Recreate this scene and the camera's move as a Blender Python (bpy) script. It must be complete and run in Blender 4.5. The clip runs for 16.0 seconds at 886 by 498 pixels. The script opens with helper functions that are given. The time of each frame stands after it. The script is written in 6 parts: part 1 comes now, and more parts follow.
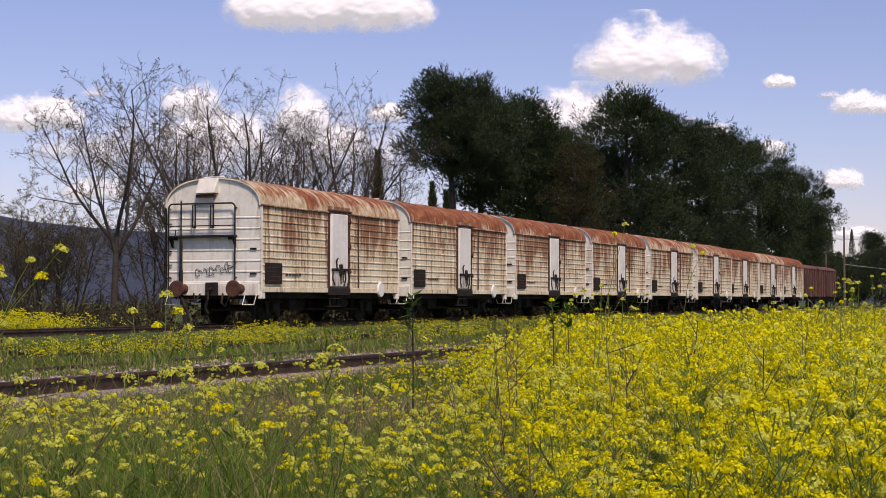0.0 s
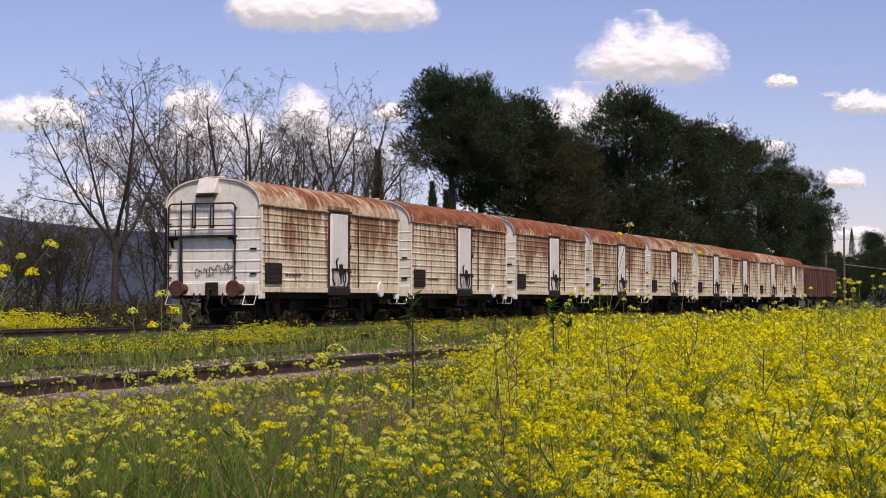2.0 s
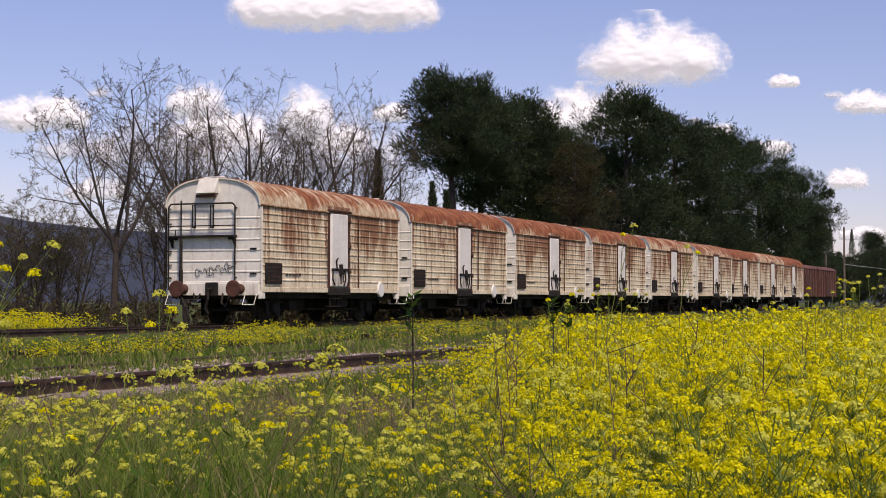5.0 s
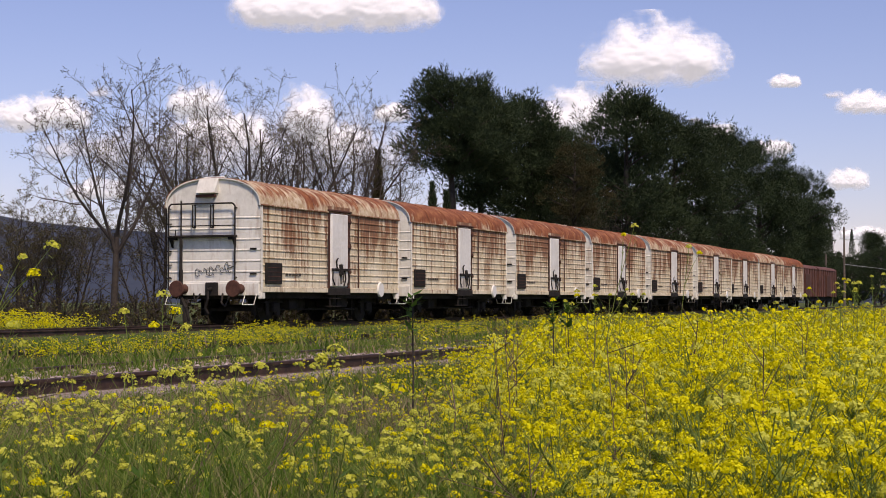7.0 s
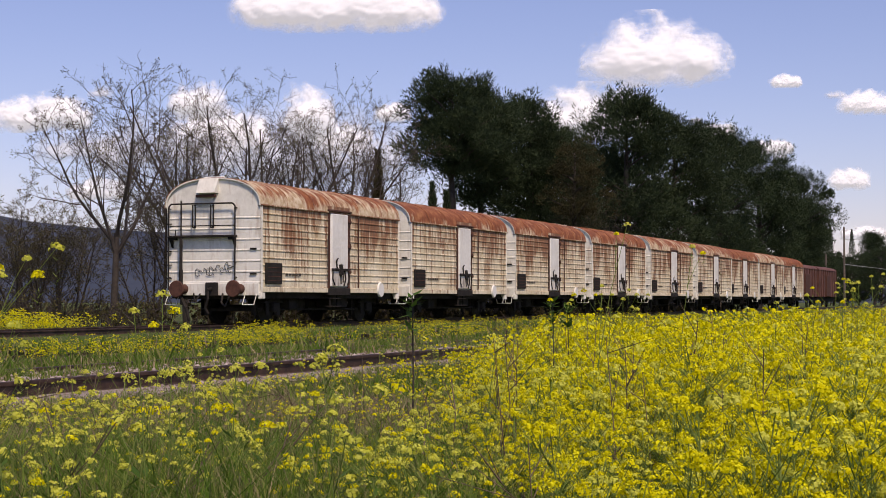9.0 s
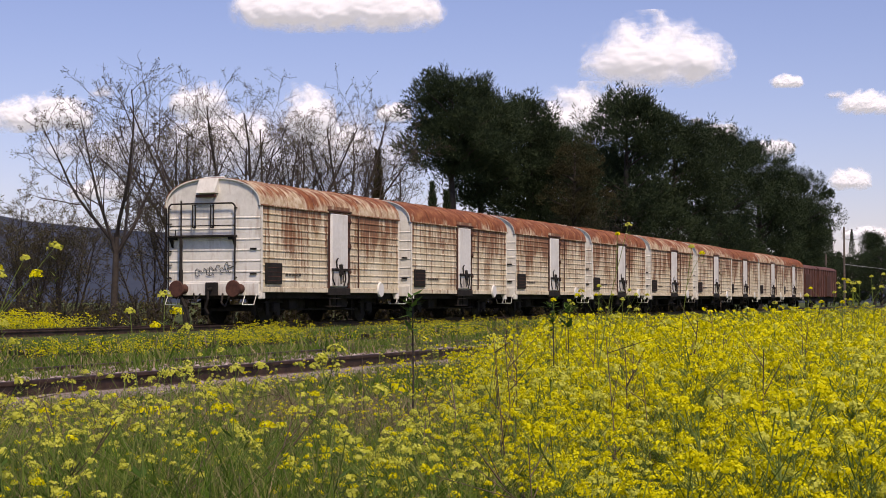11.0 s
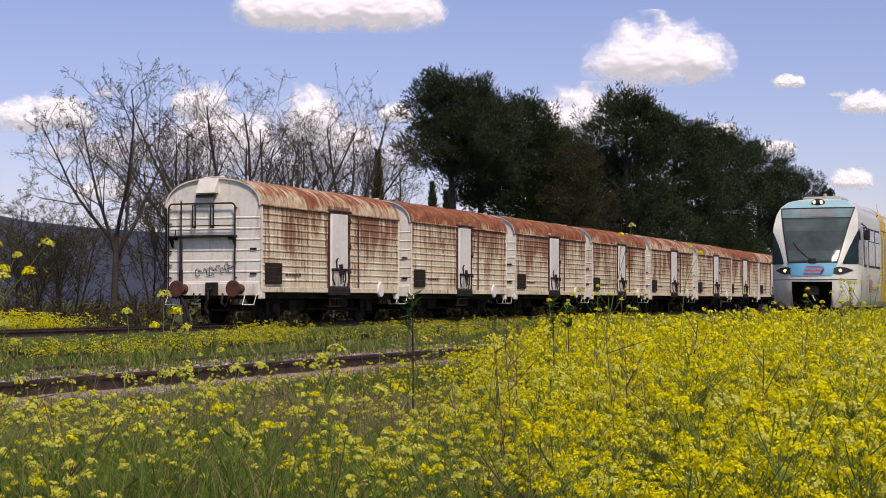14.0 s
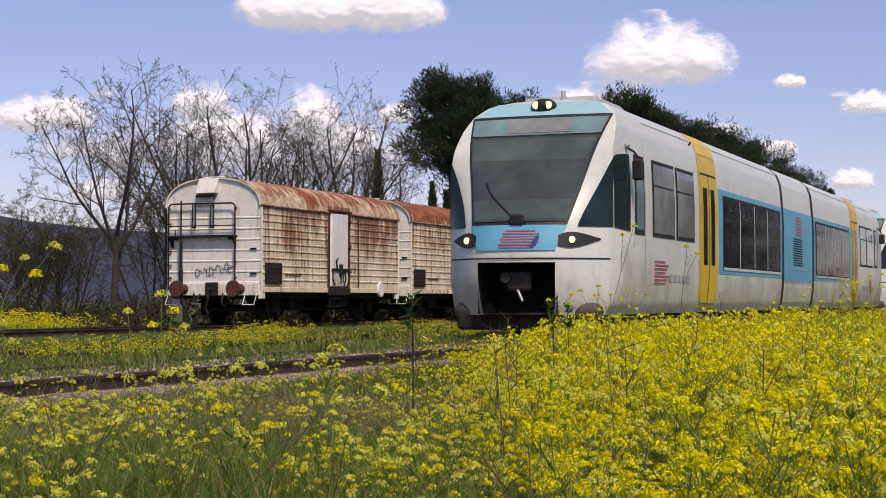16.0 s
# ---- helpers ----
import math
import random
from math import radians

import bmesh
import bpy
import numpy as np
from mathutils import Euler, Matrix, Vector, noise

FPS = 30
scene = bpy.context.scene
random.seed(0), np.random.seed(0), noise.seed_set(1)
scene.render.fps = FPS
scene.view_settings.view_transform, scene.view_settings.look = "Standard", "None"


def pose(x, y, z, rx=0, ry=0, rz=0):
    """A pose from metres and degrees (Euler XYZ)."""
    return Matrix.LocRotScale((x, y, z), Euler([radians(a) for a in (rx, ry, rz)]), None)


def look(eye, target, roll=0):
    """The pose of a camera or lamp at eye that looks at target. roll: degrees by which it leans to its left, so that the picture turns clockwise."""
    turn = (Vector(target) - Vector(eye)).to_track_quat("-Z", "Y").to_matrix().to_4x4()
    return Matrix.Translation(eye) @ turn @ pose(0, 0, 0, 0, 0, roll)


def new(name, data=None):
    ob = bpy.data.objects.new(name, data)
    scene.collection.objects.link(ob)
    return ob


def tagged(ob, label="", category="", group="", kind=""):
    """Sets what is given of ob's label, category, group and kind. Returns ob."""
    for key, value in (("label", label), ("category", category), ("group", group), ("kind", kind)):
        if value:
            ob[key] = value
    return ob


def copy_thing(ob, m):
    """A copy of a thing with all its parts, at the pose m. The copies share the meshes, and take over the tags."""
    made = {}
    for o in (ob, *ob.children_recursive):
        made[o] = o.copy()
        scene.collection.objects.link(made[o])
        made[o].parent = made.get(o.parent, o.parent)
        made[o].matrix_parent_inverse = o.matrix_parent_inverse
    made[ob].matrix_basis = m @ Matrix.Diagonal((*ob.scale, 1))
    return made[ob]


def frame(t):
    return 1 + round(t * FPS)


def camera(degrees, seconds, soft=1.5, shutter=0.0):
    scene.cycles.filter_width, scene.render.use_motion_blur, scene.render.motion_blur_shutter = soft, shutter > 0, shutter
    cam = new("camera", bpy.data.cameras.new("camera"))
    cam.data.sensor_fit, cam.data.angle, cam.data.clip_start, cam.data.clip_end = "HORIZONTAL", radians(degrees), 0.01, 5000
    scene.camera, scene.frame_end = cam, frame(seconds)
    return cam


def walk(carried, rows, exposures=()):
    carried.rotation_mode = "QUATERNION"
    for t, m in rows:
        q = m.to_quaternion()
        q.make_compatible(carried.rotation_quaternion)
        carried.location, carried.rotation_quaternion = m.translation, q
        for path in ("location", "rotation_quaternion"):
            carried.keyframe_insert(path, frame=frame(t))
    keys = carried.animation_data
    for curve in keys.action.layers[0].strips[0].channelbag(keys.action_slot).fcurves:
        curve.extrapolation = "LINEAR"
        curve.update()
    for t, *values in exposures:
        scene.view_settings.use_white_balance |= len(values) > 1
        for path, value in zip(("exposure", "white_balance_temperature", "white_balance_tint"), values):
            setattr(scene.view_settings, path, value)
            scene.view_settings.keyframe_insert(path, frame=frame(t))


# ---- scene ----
cam = camera(30.0, 16.0, soft=0.9)
EYE = (0.0, 0.0, 0.68)
AIM = (-0.36676 * 100, 0.93031 * 100, 0.68 + 3.0760)
walk(cam, [(0.0, look(EYE, AIM)), (16.0, look(EYE, AIM))], [(0.0, 0.0, 7300, 23), (16.0, 0.0, 7300, 23)])

# world, sun
SUN_EL, SUN_AZ = radians(53), radians(136)  # azimuth from +Y towards +X
world = bpy.data.worlds.new("sky_world")
scene.world = world
world.use_nodes = True
wn = world.node_tree
sky = wn.nodes.new("ShaderNodeTexSky")
sky.sky_type = "NISHITA"
sky.sun_disc = False
sky.sun_elevation = SUN_EL
sky.sun_rotation = SUN_AZ
sky.altitude = 100
sky.air_density = 1.0
sky.dust_density = 0.35
sky.ozone_density = 5.0
hue = wn.nodes.new("ShaderNodeMix")
hue.data_type, hue.blend_type = "RGBA", "MULTIPLY"
hue.inputs[0].default_value = 1.0
hue.inputs[7].default_value = (1.05, 0.945, 1.10, 1)
wn.links.new(sky.outputs[0], hue.inputs[6])
wn.links.new(hue.outputs[2], wn.nodes["Background"].inputs[0])
wn.nodes["Background"].inputs[1].default_value = 0.112
sun_data = bpy.data.lights.new("sun", "SUN")
sun_data.energy = 3.55
sun_data.angle = radians(8)
sun_data.color = (1.0, 0.93, 0.80)
sun = new("sun", sun_data)
sun_dir = Vector((math.sin(SUN_AZ) * math.cos(SUN_EL), math.cos(SUN_AZ) * math.cos(SUN_EL), math.sin(SUN_EL)))
sun.matrix_world = look(sun_dir * 60, (0, 0, 0))


# ---- materials ----
class Nodes:
    """A short way to write node trees."""

    def __init__(self, name, rough=0.8, metal=0.0, spec=0.5):
        self.mat = bpy.data.materials.new(name)
        self.mat.use_nodes = True
        self.t = self.mat.node_tree
        self.b = self.t.nodes["Principled BSDF"]
        self.b.inputs["Roughness"].default_value = rough
        self.b.inputs["Metallic"].default_value = metal
        self.b.inputs["Specular IOR Level"].default_value = spec

    def put(self, sock, v):
        if isinstance(v, bpy.types.NodeSocket):
            self.t.links.new(v, sock)
        elif isinstance(v, tuple) and len(v) == 3 and len(sock.default_value) == 4:
            sock.default_value = (*v, 1)
        else:
            sock.default_value = v

    def node(self, kind, **kw):
        n = self.t.nodes.new(kind)
        return n

    def obj(self):
        return self.node("ShaderNodeTexCoord").outputs["Object"]

    def rnd(self):
        return self.node("ShaderNodeObjectInfo").outputs["Random"]

    def island(self):
        return self.node("ShaderNodeNewGeometry").outputs["Random Per Island"]

    def math(self, op, a, b=0.0, c=0.0):
        n = self.node("ShaderNodeMath")
        n.operation = op
        for i, v in enumerate((a, b, c)):
            self.put(n.inputs[i], v)
        return n.outputs[0]

    def shift(self, vec, scale=(1, 1, 1), rand=None):
        m = self.node("ShaderNodeMapping")
        self.put(m.inputs["Vector"], vec)
        m.inputs["Scale"].default_value = scale
        if rand is not None:
            k = self.math("MULTIPLY", rand, 97.0)
            c = self.node("ShaderNodeCombineXYZ")
            for i in range(3):
                self.put(c.inputs[i], k)
            self.put(m.inputs["Location"], c.outputs[0])
        return m.outputs[0]

    def noise(self, vec, scale, detail=4.0, rough=0.6):
        n = self.node("ShaderNodeTexNoise")
        self.put(n.inputs["Vector"], vec)
        n.inputs["Scale"].default_value = scale
        n.inputs["Detail"].default_value = detail
        n.inputs["Roughness"].default_value = rough
        return n.outputs["Fac"]

    def ramp(self, fac, *stops):
        n = self.node("ShaderNodeValToRGB")
        self.put(n.inputs[0], fac)
        els = n.color_ramp.elements
        while len(els) < len(stops):
            els.new(0.5)
        for e, (p, c) in zip(els, stops):
            e.position = p
            e.color = (*c, 1) if isinstance(c, tuple) else (c, c, c, 1)
        return n.outputs[0]

    def mix(self, fac, a, b, blend="MIX"):
        n = self.node("ShaderNodeMix")
        n.data_type = "RGBA"
        n.blend_type = blend
        self.put(n.inputs[0], fac)
        self.put(n.inputs[6], a)
        self.put(n.inputs[7], b)
        return n.outputs[2]

    def axis(self, vec, i):
        n = self.node("ShaderNodeSeparateXYZ")
        self.put(n.inputs[0], vec)
        return n.outputs[i]

    def color(self, c):
        self.put(self.b.inputs["Base Color"], c)
        return self

    def rough(self, r):
        self.put(self.b.inputs["Roughness"], r)
        return self

    def bump(self, h, strength=0.3, dist=0.01):
        n = self.node("ShaderNodeBump")
        self.put(n.inputs["Height"], h)
        n.inputs["Strength"].default_value = strength
        n.inputs["Distance"].default_value = dist
        self.t.links.new(n.outputs[0], self.b.inputs["Normal"])
        return self


def simple(name, a, b, scale=6.0, rough=0.8, metal=0.0, spec=0.4, bump=0.0, bump_scale=40.0):
    """Two tones of one surface, mixed by a coarse and a fine noise."""
    n = Nodes(name, rough, metal, spec)
    v = n.shift(n.obj(), rand=n.rnd())
    f = n.mix(0.35, n.noise(v, scale), n.noise(v, scale * 7))
    n.color(n.ramp(f, (0.38, a), (0.62, b)))
    if bump:
        n.bump(n.noise(v, bump_scale), bump, 0.01)
    return n.mat


def stained_white(name, a, b, dirt, rough, low=False, most=0.60):
    """Old white paint with streaks of grime; low darkens it near the ground, for splashed dirt and painted shade."""
    n = Nodes(name, rough, 0.0, 0.4)
    o = n.obj()
    v = n.shift(o, rand=n.rnd())
    col = n.ramp(n.mix(0.4, n.noise(v, 1.2), n.noise(v, 9)), (0.38, a), (0.62, b))
    streak = n.noise(n.shift(o, (3.5, 3.5, 0.5), n.rnd()), 1.7, 5, 0.65)
    amt = n.math("ADD", n.math("MULTIPLY", streak, 0.25 if low else 0.6), n.math("MULTIPLY", n.noise(v, 0.9), 0.75 if low else 0.4))
    if low:
        # splashed dirt and the shade low on the body, both in the colour
        splash_shade = n.math("MAXIMUM", n.math("SUBTRACT", 1.9, n.axis(o, 2)), 0.0)
        amt = n.math("ADD", amt, n.math("SUBTRACT", n.math("MULTIPLY", splash_shade, 0.24), 0.09))
    n.color(n.mix(n.ramp(amt, (0.52, 0.0), (0.74, most)), col, dirt))
    n.bump(n.noise(v, 20), 0.08, 0.004)
    return n.mat


def rusty_side():
    n = Nodes("stained_cream_paint", 0.75, 0.0, 0.25)
    o = n.obj()
    v = n.shift(o, rand=n.rnd())
    y, z = n.axis(o, 1), n.axis(o, 2)
    base = n.ramp(n.noise(v, 1.3), (0.35, (0.66, 0.57, 0.39)), (0.65, (0.82, 0.75, 0.58)))
    patch = n.noise(v, 0.75, 4)
    streak = n.noise(n.shift(o, (3.0, 3.6, 0.32), n.rnd()), 1.6, 5, 0.65)
    fine = n.noise(n.shift(o, (8.0, 11.0, 0.9), n.rnd()), 1.6, 4)
    high = n.math("MULTIPLY", n.math("SUBTRACT", z, 1.6), 0.075)
    amt = n.math("ADD", n.math("ADD", n.math("MULTIPLY", streak, 0.55), n.math("MULTIPLY", patch, 0.45)), high)
    amt = n.math("ADD", amt, n.math("MULTIPLY", n.math("SUBTRACT", fine, 0.5), 0.25))
    rust = n.ramp(amt, (0.535, 0.0), (0.625, 0.90))
    rust_c = n.ramp(fine, (0.35, (0.13, 0.047, 0.026)), (0.65, (0.29, 0.118, 0.058)))
    stain = n.ramp(n.math("ADD", amt, 0.0), (0.47, 0.0), (0.60, 0.55))
    col = n.mix(stain, base, (0.47, 0.33, 0.17))
    # dark runs at the frame posts behind the skin and rust along the ribs
    fy = n.math("ABSOLUTE", n.math("SUBTRACT", n.math("FRACT", n.math("DIVIDE", y, 0.455)), 0.5))
    run = n.math("MULTIPLY", n.math("GREATER_THAN", fy, 0.44), n.ramp(streak, (0.46, 0.0), (0.62, 0.7)))
    fz = n.math("ABSOLUTE", n.math("SUBTRACT", n.math("FRACT", n.math("DIVIDE", n.math("SUBTRACT", z, 1.03), 0.2018)), 0.5))
    rib = n.math("MULTIPLY", n.math("GREATER_THAN", fz, 0.36), n.ramp(n.noise(n.shift(o, (1, 2.5, 1), n.rnd()), 1.8, 5), (0.46, 0.0), (0.62, 0.50)))
    col = n.mix(run, col, (0.22, 0.13, 0.07))
    col = n.mix(rib, col, (0.27, 0.17, 0.09))
    col = n.mix(rust, col, rust_c)
    # small scabs where the paint has lifted
    scab = n.math("ADD", n.math("MULTIPLY", n.noise(n.shift(o, (9, 9, 5), n.rnd()), 1.9, 4, 0.7), 0.7), n.math("MULTIPLY", patch, 0.3))
    col = n.mix(n.ramp(scab, (0.54, 0.0), (0.62, 0.45)), col, (0.20, 0.13, 0.075))
    n.color(col).bump(n.noise(v, 30), 0.15, 0.006)
    return n.mat


def rusty_roof():
    n = Nodes("rusted_roof_sheet", 0.8, 0.0, 0.2)
    o = n.obj()
    v = n.shift(o, rand=n.rnd())
    big = n.noise(v, 0.8, 4)
    across = n.noise(n.shift(o, (0.7, 3.0, 0.8), n.rnd()), 1.5, 5, 0.65)
    amt = n.math("ADD", n.math("MULTIPLY", big, 0.5), n.math("MULTIPLY", across, 0.5))
    amt = n.math("ADD", amt, n.math("MULTIPLY", n.math("SUBTRACT", n.rnd(), 0.42), 0.17))
    rc = n.ramp(n.noise(v, 3.0), (0.3, (0.13, 0.042, 0.022)), (0.5, (0.24, 0.082, 0.038)), (0.7, (0.38, 0.17, 0.075)))
    col = n.mix(n.ramp(n.math("ADD", amt, n.math("MULTIPLY", n.math("MAXIMUM", n.math("SUBTRACT", 3.62, n.axis(o, 2)), 0.0), 0.24)), (0.572, 0.0), (0.67, 0.92)), rc, n.ramp(n.noise(v, 6), (0.4, (0.46, 0.34, 0.20)), (0.6, (0.64, 0.55, 0.40))))
    n.color(col).bump(n.noise(v, 25), 0.2, 0.008)
    return n.mat


def rail_steel():
    n = Nodes("rusty_rail_steel", 0.6, 0.35, 0.4)
    o = n.obj()
    col = n.ramp(n.noise(o, 5), (0.35, (0.030, 0.019, 0.015)), (0.65, (0.085, 0.050, 0.038)))
    n.color(col).bump(n.noise(o, 60), 0.2, 0.003)
    return n.mat


def ground_mat():
    n = Nodes("weedy_soil", 0.95, 0.0, 0.1)
    o = n.obj()
    f = n.mix(0.5, n.noise(o, 0.35, 6), n.noise(o, 3.0, 5))
    col = n.ramp(f, (0.36, (0.035, 0.055, 0.016)), (0.5, (0.07, 0.095, 0.028)), (0.62, (0.13, 0.12, 0.05)))
    n.color(col).bump(n.noise(o, 9), 0.6, 0.05)
    return n.mat


def stone_mat():
    n = Nodes("ballast_stone", 0.9, 0.0, 0.2)
    col = n.ramp(n.island(), (0.0, (0.17, 0.13, 0.11)), (0.5, (0.29, 0.235, 0.205)), (1.0, (0.42, 0.35, 0.31)))
    n.color(col).bump(n.noise(n.obj(), 60), 0.3, 0.005)
    return n.mat


def leafy(name, *cols, rough=0.6, trans=0.35):
    """Thin foliage: colour by island, light passing through."""
    n = Nodes(name, rough, 0.0, 0.05)
    k = len(cols)
    col = n.ramp(n.island(), *[(i / max(1, k - 1), c) for i, c in enumerate(cols)])
    n.color(col)
    tr = n.node("ShaderNodeBsdfTranslucent")
    n.put(tr.inputs[0], col)
    mx = n.node("ShaderNodeMixShader")
    mx.inputs[0].default_value = trans
    n.t.links.new(n.b.outputs[0], mx.inputs[1])
    n.t.links.new(tr.outputs[0], mx.inputs[2])
    n.t.links.new(mx.outputs[0], n.t.nodes["Material Output"].inputs[0])
    return n.mat


def glow(name, col, power):
    n = Nodes(name, 0.3)
    n.color(col)
    n.put(n.b.inputs["Emission Color"], col)
    n.b.inputs["Emission Strength"].default_value = power
    return n.mat


def window_glass(name, tint, rough=0.05, spec=0.5):
    """Dark coated glass that mirrors the sky."""
    n = Nodes(name, rough, 0.0, spec)
    n.b.inputs["IOR"].default_value = 1.42
    v = n.obj()
    n.color(n.ramp(n.noise(v, 0.8, 3), (0.4, tint), (0.65, tuple(min(1, c * 1.6 + 0.004) for c in tint))))
    n.rough(n.ramp(n.noise(v, 5), (0.4, rough), (0.7, rough + 0.12)))
    return n.mat


M = dict(
    side=rusty_side(), roof=rusty_roof(), rail=rail_steel(), ground=ground_mat(), stone=stone_mat(),
    end_paint=stained_white("chalky_white_paint", (0.64, 0.625, 0.55), (0.80, 0.785, 0.71), (0.30, 0.17, 0.085), 0.7, False, 0.85),
    door=stained_white("white_door_paint", (0.70, 0.69, 0.64), (0.83, 0.82, 0.77), (0.42, 0.32, 0.22), 0.6),
    scraped=stained_white("scraped_door_paint", (0.50, 0.46, 0.40), (0.72, 0.69, 0.62), (0.09, 0.055, 0.035), 0.75, False, 1.6),
    dark=simple("sooty_steel", (0.010, 0.009, 0.008), (0.032, 0.026, 0.022), 4.0, 0.85, spec=0.25),
    rust=simple("flaking_rust", (0.050, 0.020, 0.014), (0.105, 0.042, 0.027), 8.0, 0.85, bump=0.2),
    brown=simple("brown_wagon_paint", (0.065, 0.026, 0.021), (0.19, 0.080, 0.058), 1.2, 0.8),
    sleeper=simple("weathered_timber", (0.09, 0.07, 0.055), (0.19, 0.15, 0.12), 5.0, 0.9, bump=0.4),
    ballast=simple("ballast_bed", (0.20, 0.155, 0.13), (0.36, 0.30, 0.26), 18.0, 0.95, bump=0.8, bump_scale=30.0),
    white=stained_white("train_white_paint", (0.575, 0.610, 0.550), (0.655, 0.69, 0.63), (0.27, 0.255, 0.18), 0.30, True, 0.62),
    roofgrey=simple("train_roof_grey", (0.30, 0.32, 0.33), (0.42, 0.44, 0.45), 1.5, 0.5),
    blue=simple("train_blue_paint", (0.085, 0.36, 0.52), (0.12, 0.42, 0.58), 1.2, 0.4, spec=0.5),
    pale=simple("train_pale_blue_paint", (0.26, 0.50, 0.55), (0.32, 0.56, 0.60), 1.2, 0.4, spec=0.5),
    yellow=simple("train_yellow_paint", (0.62, 0.42, 0.03), (0.74, 0.52, 0.05), 1.5, 0.4, spec=0.5),
    red=simple("faded_red_stripe", (0.42, 0.06, 0.09), (0.50, 0.10, 0.12), 3.0, 0.5),
    rubber=simple("black_rubber", (0.012, 0.012, 0.013), (0.025, 0.025, 0.026), 6.0, 0.6),
    glass=window_glass("dark_window_glass", (0.012, 0.014, 0.015), 0.05, 0.20),
    cabglass=window_glass("teal_cab_glass", (0.012, 0.026, 0.030), 0.06, 0.15),
    # pale sky reflection put into the panes' colour; also the sign's own grey
    paleglass=window_glass("pale_side_glass", (0.17, 0.185, 0.18), 0.06, 0.5),
    # glass tint, raised to carry the sky reflection in its colour
    screen=window_glass("windscreen_glass", (0.046, 0.062, 0.066), 0.05, 0.15),
    film=window_glass("pale_screen_film", (0.12, 0.20, 0.20), 0.15),
    lamp=glow("lit_headlamp", (1.0, 0.74, 0.40), 1.2),
    deadwood=simple("dead_stalk", (0.09, 0.065, 0.04), (0.17, 0.125, 0.08), 6.0, 0.9),
    # paler colour for reflections and the cab showing in the windscreen
    screen_sheen=window_glass("windscreen_tint", (0.060, 0.084, 0.084), 0.06, 0.15),
    cowl=simple("dirty_brown_plastic", (0.04, 0.032, 0.026), (0.085, 0.067, 0.053), 4.0, 0.7),
    bark=simple("grey_brown_bark", (0.026, 0.021, 0.018), (0.062, 0.050, 0.041), 6.0, 0.95),
    twig=simple("twig_bark", (0.032, 0.025, 0.021), (0.064, 0.050, 0.041), 4.0, 0.95),
    # leaf kept dark for the shade-filling brush behind the wagons
    shade_leaf=leafy("shade_dark_leaf", (0.025, 0.022, 0.012), (0.06, 0.05, 0.022), trans=0.2),
    bud=leafy("young_leaf", (0.060, 0.060, 0.024), (0.12, 0.11, 0.042), (0.10, 0.075, 0.040), trans=0.35),
    needle=leafy("pine_needles", (0.028, 0.045, 0.023), (0.038, 0.057, 0.028), (0.056, 0.074, 0.037), trans=0.22),
    needle_warm=leafy("olive_needles", (0.035, 0.034, 0.016), (0.06, 0.052, 0.024), trans=0.15),
    grass=leafy("grass_blade", (0.06, 0.125, 0.018), (0.105, 0.185, 0.026), (0.18, 0.25, 0.045), (0.29, 0.265, 0.11), trans=0.4),
    dry=leafy("dry_grass", (0.26, 0.20, 0.11), (0.42, 0.34, 0.21), trans=0.3),
    stem=leafy("plant_stem", (0.15, 0.22, 0.04), (0.25, 0.31, 0.09), trans=0.3),
    petal=leafy("yellow_petal", (0.62, 0.55, 0.006), (0.74, 0.675, 0.010), (0.84, 0.80, 0.03), trans=0.35),
    lime=leafy("lime_flower_bud", (0.55, 0.56, 0.06), (0.72, 0.72, 0.14), trans=0.4),
    leaf=leafy("broad_leaf", (0.05, 0.11, 0.02), (0.09, 0.16, 0.035), trans=0.35),
    # the blue of distance haze is put into the hill's colour
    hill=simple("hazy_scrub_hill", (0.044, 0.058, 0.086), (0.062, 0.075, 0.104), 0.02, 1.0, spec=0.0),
    wood=simple("pole_timber", (0.10, 0.08, 0.065), (0.17, 0.14, 0.12), 5.0, 0.9),
    ink=simple("graffiti_paint", (0.03, 0.03, 0.035), (0.06, 0.06, 0.065), 5.0, 0.7),
)


# ---- mesh helpers ----
def obj_from(name, bm, material):
    me = bpy.data.meshes.new(name)
    bm.to_mesh(me)
    bm.free()
    for m in material if isinstance(material, (list, tuple)) else [material]:
        me.materials.append(m)
    return new(name, me)


def part(name, bm, material, parent, label="", smooth=False):
    ob = obj_from(name, bm, material)
    ob.parent = parent
    if smooth:
        for p in ob.data.polygons:
            p.use_smooth = True
        ob.data.set_sharp_from_angle(angle=radians(38))
    if label:
        tagged(ob, label)
    return ob


def box(bm, x0, x1, y0, y1, z0, z1, bevel=0.0):
    r = bmesh.ops.create_cube(bm, size=1.0)
    for v in r["verts"]:
        v.co = Vector(((x0 + x1) / 2 + v.co.x * (x1 - x0), (y0 + y1) / 2 + v.co.y * (y1 - y0), (z0 + z1) / 2 + v.co.z * (z1 - z0)))
    if bevel:
        es = list({e for v in r["verts"] for e in v.link_edges})
        bmesh.ops.bevel(bm, geom=es, offset=bevel, segments=1, affect="EDGES", profile=0.5)
    return bm


def rod(bm, a, b, r0, r1=None, n=8):
    """A round bar from a to b."""
    a, b = Vector(a), Vector(b)
    d = b - a
    m = Matrix.Translation((a + b) / 2) @ d.to_track_quat("Z", "Y").to_matrix().to_4x4()
    bmesh.ops.create_cone(bm, cap_ends=True, segments=n, radius1=r0, radius2=r0 if r1 is None else r1, depth=d.length, matrix=m)
    return bm


def bent(bm, pts, r, n=6):
    for a, b in zip(pts, pts[1:]):
        rod(bm, a, b, r, n=n)
    return bm


